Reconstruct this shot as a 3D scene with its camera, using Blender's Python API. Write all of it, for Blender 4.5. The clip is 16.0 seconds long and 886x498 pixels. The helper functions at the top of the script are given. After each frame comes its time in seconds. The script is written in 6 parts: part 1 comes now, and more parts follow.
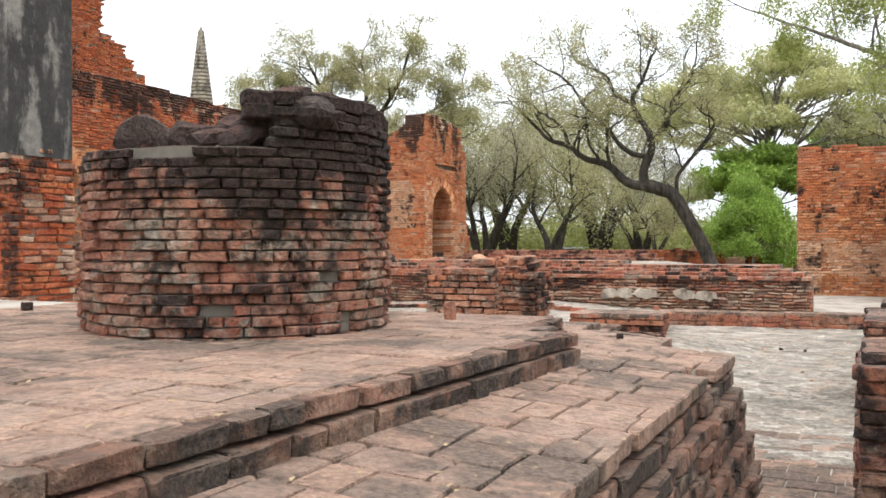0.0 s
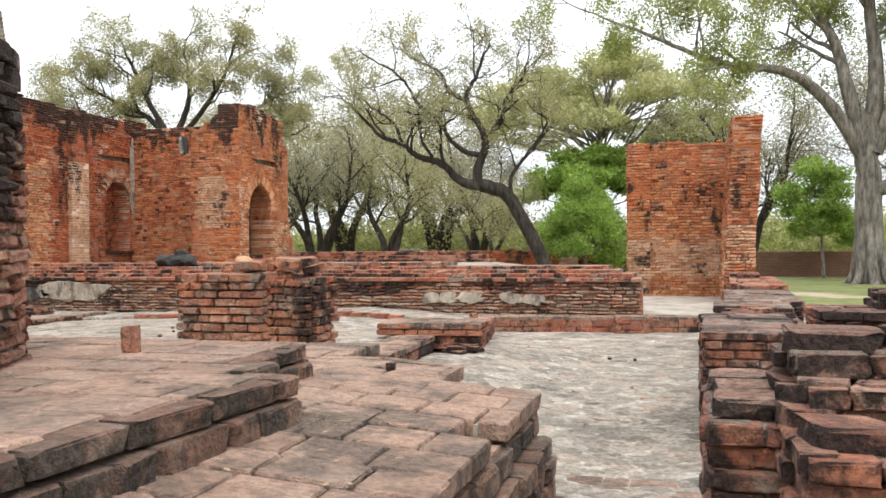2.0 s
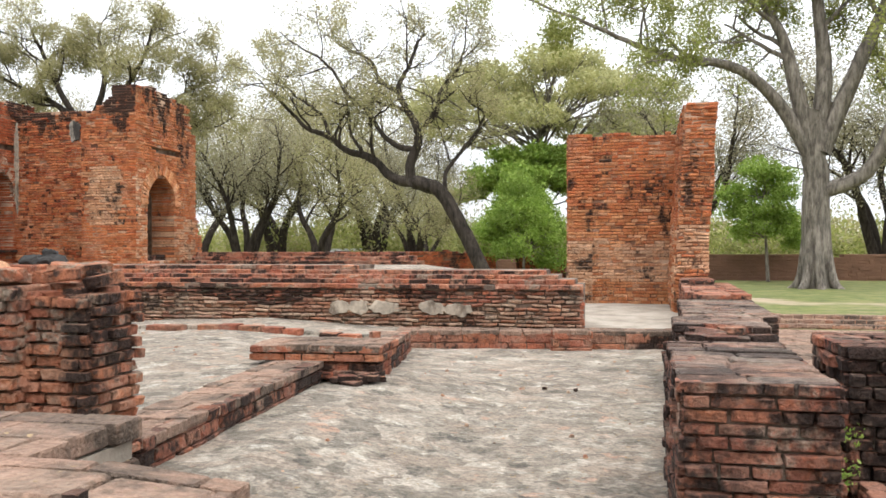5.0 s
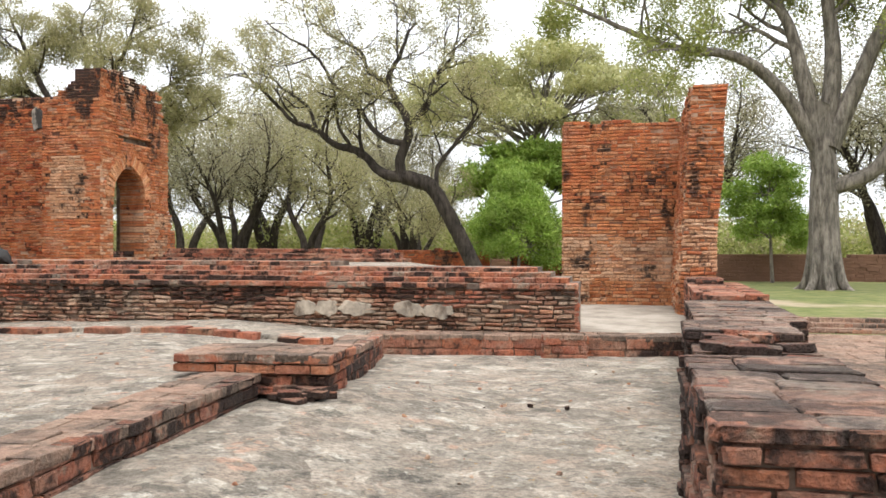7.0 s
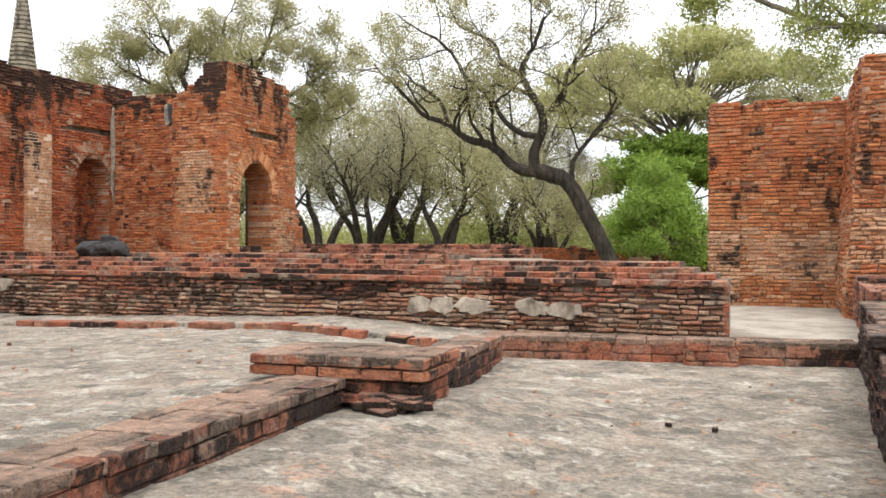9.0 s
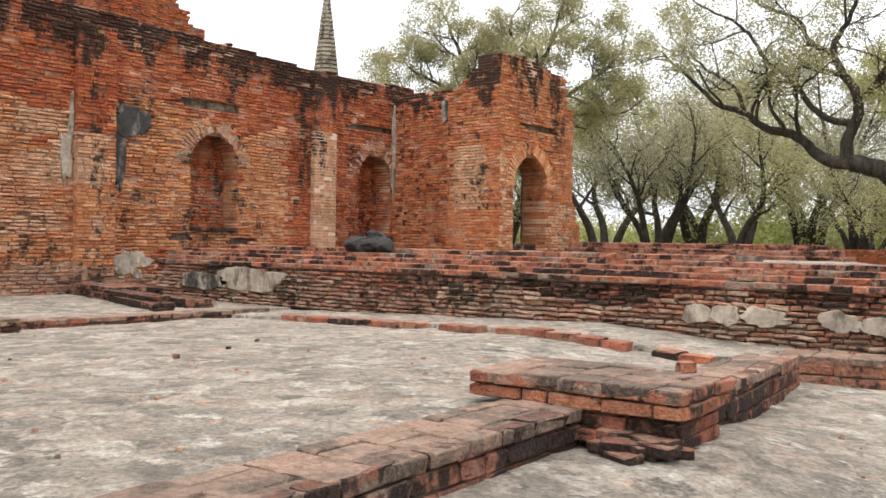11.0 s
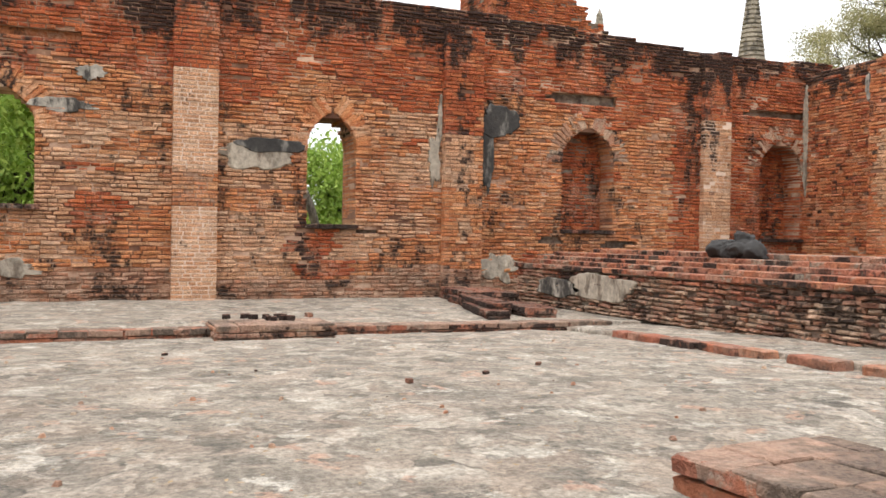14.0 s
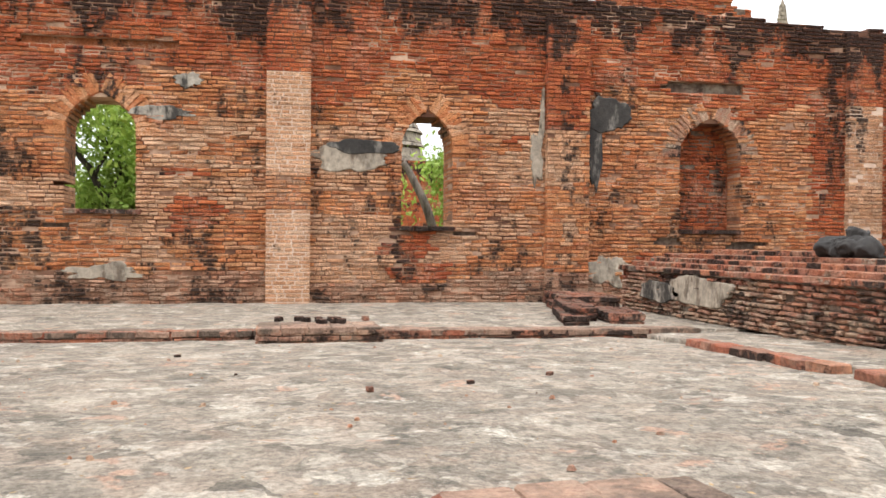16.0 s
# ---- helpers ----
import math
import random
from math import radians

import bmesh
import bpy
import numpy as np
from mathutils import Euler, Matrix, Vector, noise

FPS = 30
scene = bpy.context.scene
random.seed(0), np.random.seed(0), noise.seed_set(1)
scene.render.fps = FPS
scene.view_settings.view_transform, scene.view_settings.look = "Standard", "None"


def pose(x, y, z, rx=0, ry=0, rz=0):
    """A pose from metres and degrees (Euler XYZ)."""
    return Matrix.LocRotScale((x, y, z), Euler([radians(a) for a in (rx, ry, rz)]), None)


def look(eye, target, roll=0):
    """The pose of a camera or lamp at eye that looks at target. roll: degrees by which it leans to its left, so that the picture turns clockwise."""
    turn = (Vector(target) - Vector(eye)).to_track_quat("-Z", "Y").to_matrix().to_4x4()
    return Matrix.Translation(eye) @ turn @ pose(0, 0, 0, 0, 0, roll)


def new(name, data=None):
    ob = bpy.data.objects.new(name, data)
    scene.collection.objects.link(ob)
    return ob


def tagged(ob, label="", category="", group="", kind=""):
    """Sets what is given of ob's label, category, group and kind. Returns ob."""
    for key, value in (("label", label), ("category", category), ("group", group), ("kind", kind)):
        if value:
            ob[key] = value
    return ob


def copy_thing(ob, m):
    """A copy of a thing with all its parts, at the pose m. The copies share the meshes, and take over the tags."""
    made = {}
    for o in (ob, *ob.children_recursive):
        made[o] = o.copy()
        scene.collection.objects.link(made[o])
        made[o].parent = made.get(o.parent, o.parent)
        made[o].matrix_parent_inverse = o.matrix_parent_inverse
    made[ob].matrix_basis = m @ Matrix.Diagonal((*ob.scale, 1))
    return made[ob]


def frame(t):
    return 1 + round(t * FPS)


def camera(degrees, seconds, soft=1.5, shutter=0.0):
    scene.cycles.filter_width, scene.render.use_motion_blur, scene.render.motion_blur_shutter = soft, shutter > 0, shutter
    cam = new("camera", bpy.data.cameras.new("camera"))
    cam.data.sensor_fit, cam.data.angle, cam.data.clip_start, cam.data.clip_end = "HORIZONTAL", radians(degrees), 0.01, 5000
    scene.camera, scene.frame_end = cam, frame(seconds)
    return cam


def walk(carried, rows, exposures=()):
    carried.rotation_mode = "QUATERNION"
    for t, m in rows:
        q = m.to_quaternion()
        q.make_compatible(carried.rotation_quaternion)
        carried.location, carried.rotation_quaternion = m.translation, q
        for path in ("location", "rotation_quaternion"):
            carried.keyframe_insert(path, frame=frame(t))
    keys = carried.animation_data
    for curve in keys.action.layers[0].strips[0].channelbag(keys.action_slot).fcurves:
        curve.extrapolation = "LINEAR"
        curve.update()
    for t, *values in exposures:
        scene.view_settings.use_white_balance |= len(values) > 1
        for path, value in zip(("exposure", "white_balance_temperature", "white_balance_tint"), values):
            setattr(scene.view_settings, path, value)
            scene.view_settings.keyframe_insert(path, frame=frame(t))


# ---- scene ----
cam = camera(52.85, 16.0, soft=1.6)
PATH = [
    (0, (0.194, 0.526, 1.341), (-0.672, 2.329, 1.331), -0.15),
    (0.5, (0.196, 1.100, 1.342), (-0.568, 2.949, 1.333), -0.44),
    (1, (0.196, 1.682, 1.332), (-0.482, 3.564, 1.324), -0.54),
    (1.5, (0.136, 2.202, 1.303), (-0.466, 4.109, 1.298), -0.50),
    (2, (0.081, 2.652, 1.303), (-0.461, 4.577, 1.296), -0.48),
    (2.5, (0.031, 3.128, 1.311), (-0.466, 5.065, 1.304), -0.40),
    (3, (-0.011, 3.589, 1.300), (-0.477, 5.534, 1.293), -0.35),
    (3.5, (0.001, 4.027, 1.304), (-0.446, 5.976, 1.298), -0.33),
    (4, (0.002, 4.449, 1.311), (-0.431, 6.401, 1.304), -0.33),
    (4.5, (-0.069, 4.881, 1.312), (-0.489, 6.836, 1.305), -0.25),
    (7, (-0.149, 7.020, 1.197), (-0.561, 8.977, 1.192), 0.08),
    (7.5, (-0.176, 7.416, 1.141), (-0.621, 9.366, 1.138), 0.10),
    (8, (-0.199, 7.752, 1.080), (-0.705, 9.687, 1.078), 0.05),
    (10.5, (-0.490, 9.336, 1.076), (-1.618, 10.988, 1.062), 0.76),
    (11, (-0.608, 9.727, 1.063), (-1.875, 11.275, 1.049), 0.88),
    (11.5, (-0.691, 10.111, 1.065), (-2.091, 11.539, 1.049), 0.93),
    (12, (-0.772, 10.494, 1.075), (-2.294, 11.790, 1.056), 0.82),
    (12.5, (-0.873, 10.837, 1.080), (-2.500, 12.000, 1.060), 0.83),
    (13, (-0.931, 11.258, 1.086), (-2.649, 12.280, 1.065), 0.85),
    (13.5, (-1.071, 11.695, 1.079), (-2.861, 12.586, 1.057), 0.85),
    (14, (-1.189, 12.120, 1.093), (-3.036, 12.889, 1.070), 0.92),
    (14.5, (-1.252, 12.570, 1.074), (-3.143, 13.220, 1.053), 0.82),
    (15, (-1.313, 12.998, 1.047), (-3.237, 13.544, 1.029), 0.79),
    (15.5, (-1.370, 13.472, 1.040), (-3.319, 13.923, 1.023), 0.59),
    (16, (-1.447, 13.892, 1.005), (-3.410, 14.273, 0.994), 0.48),
]
walk(cam, [(t, look(eye, target, roll)) for t, eye, target, roll in PATH],
     [(0, 0.21, 6050, 9), (1.5, 0.17, 6100, 9), (4, 0.15, 6200, 10), (8, 0.12, 6300, 10), (11, 0.08, 6300, 11), (12, 0.13, 6350, 11), (14, 0.17, 6350, 11), (16, 0.28, 6350, 11)])

# ---- light ----
world = bpy.data.worlds.new("sky")
scene.world = world
world.use_nodes = True
wn, wl = world.node_tree.nodes, world.node_tree.links
wn.clear()
w_out, w_bg = wn.new("ShaderNodeOutputWorld"), wn.new("ShaderNodeBackground")
w_sky, w_mix = wn.new("ShaderNodeTexSky"), wn.new("ShaderNodeMix")
w_sky.sky_type, w_sky.sun_disc = "NISHITA", False
w_sky.sun_elevation, w_sky.sun_rotation = radians(62), radians(200)
w_mix.data_type = "RGBA"
w_mix.inputs[0].default_value = 0.94
w_co, w_sep, w_map = wn.new("ShaderNodeTexCoord"), wn.new("ShaderNodeSeparateXYZ"), wn.new("ShaderNodeMapRange")
w_ramp = wn.new("ShaderNodeMix")
w_ramp.data_type = "RGBA"
w_map.inputs[1].default_value, w_map.inputs[2].default_value = 0.0, 1.0
w_ramp.inputs[6].default_value, w_ramp.inputs[7].default_value = (10.6, 10.65, 10.9, 1), (32.5, 32.6, 33.0, 1)   # cloud cover: pale rim, bright zenith
wl.new(w_co.outputs["Generated"], w_sep.inputs[0])
wl.new(w_sep.outputs[2], w_map.inputs[0])
wl.new(w_map.outputs[0], w_ramp.inputs[0])
wl.new(w_ramp.outputs[2], w_mix.inputs[7])
wl.new(w_sky.outputs[0], w_mix.inputs[6])
wl.new(w_mix.outputs[2], w_bg.inputs[0])
w_bg.inputs[1].default_value = 0.1
wl.new(w_bg.outputs[0], w_out.inputs[0])
sun = new("sun", bpy.data.lights.new("sun", "SUN"))
sun.data.energy, sun.data.angle, sun.data.color = 1.5, radians(25), (1.0, 0.96, 0.9)
sun.matrix_world = look((6, -10, 30), (0, 0, 0))

# ---- materials ----
rng = np.random.default_rng(7)


class Nodes:
    """A small hand for node materials."""

    def __init__(self, name):
        self.mat = bpy.data.materials.new(name)
        self.mat.use_nodes = True
        self.t = self.mat.node_tree
        self.bsdf = self.t.nodes["Principled BSDF"]
        self.geo = self.add("ShaderNodeNewGeometry")

    def add(self, kind, **inputs):
        return self.t.nodes.new(kind)

    def join(self, a, b):
        self.t.links.new(a, b)

    def math(self, op, a, b=0.0, c=None):
        n = self.add("ShaderNodeMath")
        n.operation = op
        for k, v in enumerate((a, b) if c is None else (a, b, c)):
            if isinstance(v, (int, float)):
                n.inputs[k].default_value = v
            else:
                self.join(v, n.inputs[k])
        return n.outputs[0]

    def noise(self, scale, detail=4.0, rough=0.55, stretch=(1, 1, 1), shift=0.0):
        m = self.add("ShaderNodeMapping")
        m.inputs["Scale"].default_value = stretch
        m.inputs["Location"].default_value = (shift, shift * 1.7, shift * 0.6)
        self.join(self.geo.outputs["Position"], m.inputs["Vector"])
        n = self.add("ShaderNodeTexNoise")
        n.inputs["Scale"].default_value, n.inputs["Detail"].default_value, n.inputs["Roughness"].default_value = scale, detail, rough
        self.join(m.outputs[0], n.inputs["Vector"])
        return n.outputs[0]

    def rich(self, *a, **k):
        """Noise drawn out to its full range."""
        return self.span(self.noise(*a, **k), 0.3, 0.7)

    def span(self, value, lo, hi, a=0.0, b=1.0):
        n = self.add("ShaderNodeMapRange")
        n.interpolation_type = "SMOOTHSTEP"
        for k, v in enumerate((lo, hi, a, b)):
            n.inputs[1 + k].default_value = v
        self.join(value, n.inputs[0])
        return n.outputs[0]

    def ramp(self, value, colours, constant=False):
        n = self.add("ShaderNodeValToRGB")
        n.color_ramp.interpolation = "CONSTANT" if constant else "LINEAR"
        e = n.color_ramp.elements
        while len(e) < len(colours):
            e.new(0.5)
        for k, c in enumerate(colours):
            e[k].position = k / len(colours) if constant else k / (len(colours) - 1)
            e[k].color = (*c, 1)
        self.join(value, n.inputs[0])
        return n.outputs[0]

    def mix(self, fac, a, b, blend="MIX"):
        n = self.add("ShaderNodeMix")
        n.data_type, n.blend_type = "RGBA", blend
        for k, v in ((0, fac), (6, a), (7, b)):
            if isinstance(v, (int, float)):
                n.inputs[k].default_value = v
            elif isinstance(v, tuple):
                n.inputs[k].default_value = (*v, 1)
            else:
                self.join(v, n.inputs[k])
        return n.outputs[2]

    def piece(self):
        """A random number for each piece, be it an object or an island of a mesh."""
        info = self.add("ShaderNodeObjectInfo")
        return self.math("FRACT", self.math("ADD", info.outputs["Random"], self.geo.outputs["Random Per Island"]))

    def height(self):
        n = self.add("ShaderNodeSeparateXYZ")
        self.join(self.geo.outputs["Position"], n.inputs[0])
        return n.outputs[2]

    def done(self, colour, rough=0.9, bump=None, strength=0.4, distance=0.01):
        if isinstance(colour, tuple):
            self.bsdf.inputs["Base Color"].default_value = (*colour, 1)
        else:
            self.join(colour, self.bsdf.inputs["Base Color"])
        self.bsdf.inputs["Roughness"].default_value = rough
        self.bsdf.inputs["Specular IOR Level"].default_value = 0.25
        if bump is not None:
            n = self.add("ShaderNodeBump")
            n.inputs["Strength"].default_value, n.inputs["Distance"].default_value = strength, distance
            self.join(bump, n.inputs["Height"])
            self.join(n.outputs[0], self.bsdf.inputs["Normal"])
        return self.mat


RED = [(0.42, 0.095, 0.036), (0.49, 0.125, 0.046), (0.56, 0.165, 0.06), (0.47, 0.135, 0.058), (0.60, 0.21, 0.085), (0.37, 0.085, 0.036)]
ORANGE = [(0.62, 0.24, 0.095), (0.68, 0.31, 0.135), (0.58, 0.205, 0.08), (0.70, 0.36, 0.175), (0.65, 0.27, 0.11), (0.50, 0.165, 0.065), (0.74, 0.43, 0.25)]
PALE = [(0.67, 0.37, 0.21), (0.72, 0.44, 0.27), (0.62, 0.32, 0.17), (0.74, 0.49, 0.32), (0.69, 0.39, 0.22)]
WORN = [(0.33, 0.15, 0.10), (0.38, 0.20, 0.135), (0.29, 0.17, 0.125), (0.40, 0.23, 0.16), (0.26, 0.13, 0.09), (0.34, 0.235, 0.175)]
TILE = [(0.41, 0.26, 0.185), (0.37, 0.235, 0.17), (0.47, 0.315, 0.23), (0.33, 0.23, 0.175), (0.43, 0.285, 0.205), (0.28, 0.19, 0.142)]


def lime_crust(n):
    """Where old mortar and lichen smear over bricks and joints alike."""
    return n.math("MULTIPLY", n.span(n.noise(2.3, 7, 0.68, stretch=(1, 1, 1.5), shift=40), 0.50, 0.60), n.span(n.noise(17, 5, 0.7, shift=8), 0.36, 0.52))


def brick_material(name, palette, dark=0.5, dark_from=None, pale=0.25, shift=0.0, foot=0.6, crust=0.0, blend=0.3, streak=0.7, top=0.25, lichen=((0.006, 0.0045, 0.004), (0.052, 0.034, 0.026))):
    """Fired brick: a tone for each piece, grain, black lichen, lime bloom. dark_from: heights between which lichen
    thickens. foot: share of lichen left on upward faces.
    """
    n = Nodes(name)
    col = n.ramp(n.piece(), palette, True)
    col = n.mix(blend, col, n.ramp(n.rich(1.9, 5, 0.6, shift=50 + shift), palette))
    grain = n.rich(38, 5, 0.65)
    col = n.mix(0.6, col, n.ramp(grain, [(0.5, 0.48, 0.46), (1.15, 1.12, 1.1)]), "MULTIPLY")
    wash = n.rich(3.1, 6, 0.65, shift=21 + shift)
    col = n.mix(0.55, col, n.ramp(wash, [(0.5, 0.47, 0.44), (1.2, 1.15, 1.1)]), "MULTIPLY")
    bloom = n.math("MULTIPLY", n.span(n.noise(1.1, 6, 0.62, shift=3 + shift), 0.5, 0.72), n.span(n.noise(19, 3), 0.35, 0.6))
    col = n.mix(n.math("MULTIPLY", bloom, pale), col, (0.66, 0.46, 0.33))
    if crust:
        col = n.mix(n.math("MULTIPLY", lime_crust(n), crust), col, n.ramp(n.rich(14, 6, 0.7), [(0.13, 0.115, 0.085), (0.27, 0.24, 0.18), (0.42, 0.37, 0.29)]))
    grime = n.span(n.noise(7.5, 7, 0.72, shift=60 + shift), 0.50, 0.60)
    col = n.mix(n.math("MULTIPLY", grime, 0.35 + 0.3 * max(0.0, dark)), col, n.mix(0.55, col, (0.045, 0.034, 0.027)))
    soot = n.math("MULTIPLY", n.rich(0.85, 6, 0.6, stretch=(1, 1, streak), shift=shift), 0.50)
    soot = n.math("ADD", soot, n.math("MULTIPLY", n.rich(4.3, 6, 0.65, stretch=(1, 1, streak), shift=70 + shift), 0.30))
    soot = n.math("ADD", soot, n.math("MULTIPLY", n.rich(19, 4, 0.6), 0.14))
    soot = n.math("ADD", soot, n.math("MULTIPLY", n.math("SUBTRACT", n.piece(), 0.25), 0.13))
    if dark_from:
        soot = n.math("ADD", soot, n.span(n.height(), dark_from[0], dark_from[1], 0, top))
    soot = n.span(soot, 0.61 - 0.15 * dark, 0.80 - 0.15 * dark)
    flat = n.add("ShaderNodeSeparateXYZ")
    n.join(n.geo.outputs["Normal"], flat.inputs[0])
    worn = n.span(flat.outputs[2], 0.5, 0.95, 0.96, 0.96 * foot)   # the more a face points up, the less dark lichen it takes
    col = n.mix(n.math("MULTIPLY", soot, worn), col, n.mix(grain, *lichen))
    moss = n.span(n.noise(2.6, 5, 0.6, shift=9 + shift), 0.66, 0.78)
    col = n.mix(n.math("MULTIPLY", moss, 0.35), col, (0.17, 0.17, 0.11))
    bump = n.math("ADD", grain, n.math("MULTIPLY", n.noise(9, 4), 1.5))
    bump = n.math("ADD", bump, n.math("MULTIPLY", n.noise(22, 6, 0.7, shift=31), 2.0))
    return n.done(col, 0.92, bump, 0.8, 0.022)


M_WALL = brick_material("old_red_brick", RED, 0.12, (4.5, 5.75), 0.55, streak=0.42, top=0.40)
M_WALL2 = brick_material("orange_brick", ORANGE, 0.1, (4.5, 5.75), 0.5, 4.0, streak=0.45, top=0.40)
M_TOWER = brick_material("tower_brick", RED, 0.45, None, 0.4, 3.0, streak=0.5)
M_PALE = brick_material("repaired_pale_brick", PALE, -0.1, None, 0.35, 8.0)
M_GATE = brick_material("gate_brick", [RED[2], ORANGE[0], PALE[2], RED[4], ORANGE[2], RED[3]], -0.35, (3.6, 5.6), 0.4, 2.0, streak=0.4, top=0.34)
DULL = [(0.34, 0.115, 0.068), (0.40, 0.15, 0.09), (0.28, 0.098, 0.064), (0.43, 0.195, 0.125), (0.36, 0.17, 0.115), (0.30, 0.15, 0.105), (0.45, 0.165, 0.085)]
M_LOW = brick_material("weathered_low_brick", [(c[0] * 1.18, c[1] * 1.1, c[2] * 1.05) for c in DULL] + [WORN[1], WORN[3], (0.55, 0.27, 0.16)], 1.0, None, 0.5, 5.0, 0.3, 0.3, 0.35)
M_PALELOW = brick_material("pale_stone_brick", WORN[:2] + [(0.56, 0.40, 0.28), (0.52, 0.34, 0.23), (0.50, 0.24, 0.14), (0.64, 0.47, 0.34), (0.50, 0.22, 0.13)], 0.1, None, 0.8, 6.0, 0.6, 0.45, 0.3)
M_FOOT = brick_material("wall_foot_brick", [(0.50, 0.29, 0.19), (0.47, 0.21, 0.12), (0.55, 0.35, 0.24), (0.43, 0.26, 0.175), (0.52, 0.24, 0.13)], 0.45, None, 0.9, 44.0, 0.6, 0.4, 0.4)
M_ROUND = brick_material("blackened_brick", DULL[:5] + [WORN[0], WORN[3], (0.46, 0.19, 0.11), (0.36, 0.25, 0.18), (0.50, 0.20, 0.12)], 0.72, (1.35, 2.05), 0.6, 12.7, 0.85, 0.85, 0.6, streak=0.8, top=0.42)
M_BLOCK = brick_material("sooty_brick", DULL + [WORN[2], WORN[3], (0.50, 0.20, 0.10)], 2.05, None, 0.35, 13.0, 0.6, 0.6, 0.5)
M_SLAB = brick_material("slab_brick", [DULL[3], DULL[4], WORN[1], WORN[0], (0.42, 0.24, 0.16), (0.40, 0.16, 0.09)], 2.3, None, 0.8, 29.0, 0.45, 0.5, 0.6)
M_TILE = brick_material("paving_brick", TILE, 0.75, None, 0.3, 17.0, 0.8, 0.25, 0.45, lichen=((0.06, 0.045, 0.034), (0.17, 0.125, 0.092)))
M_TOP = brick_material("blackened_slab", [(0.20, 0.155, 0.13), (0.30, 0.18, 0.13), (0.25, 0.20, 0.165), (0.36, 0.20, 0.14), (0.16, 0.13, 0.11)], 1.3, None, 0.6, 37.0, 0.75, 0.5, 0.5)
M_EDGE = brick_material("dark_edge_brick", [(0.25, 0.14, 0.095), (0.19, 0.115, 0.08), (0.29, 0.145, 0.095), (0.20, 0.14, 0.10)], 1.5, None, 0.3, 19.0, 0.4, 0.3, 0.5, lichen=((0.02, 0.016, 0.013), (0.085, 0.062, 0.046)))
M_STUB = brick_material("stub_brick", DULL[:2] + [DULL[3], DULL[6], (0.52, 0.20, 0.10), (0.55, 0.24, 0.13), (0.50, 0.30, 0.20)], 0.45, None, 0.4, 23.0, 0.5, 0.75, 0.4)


def mortar_material():
    n = Nodes("old_mortar")
    # mortar tone lowered: the shadow in the joints is partly in this colour
    col = n.ramp(n.rich(3.0, 6, 0.65), [(0.05, 0.034, 0.026), (0.13, 0.09, 0.066), (0.26, 0.19, 0.14)])
    col = n.mix(n.math("MULTIPLY", lime_crust(n), 0.6), col, (0.27, 0.24, 0.185))
    col = n.mix(n.span(n.noise(0.9, 6, 0.65), 0.55, 0.75), col, (0.05, 0.042, 0.036))
    return n.done(col, 0.95, n.noise(45, 4), 0.6, 0.01)


def pale_mortar_material():
    n = Nodes("lime_mortar")
    col = n.ramp(n.noise(5.0, 6, 0.65), [(0.55, 0.38, 0.27), (0.74, 0.58, 0.46)])
    return n.done(col, 0.95, n.noise(45, 4), 0.5, 0.01)


def wall_mortar_material():
    n = Nodes("wall_mortar")
    col = n.ramp(n.rich(0.8, 6, 0.65, shift=33), [(0.10, 0.045, 0.028), (0.24, 0.13, 0.08), (0.58, 0.40, 0.28)])
    return n.done(col, 0.95, n.noise(45, 4), 0.6, 0.01)


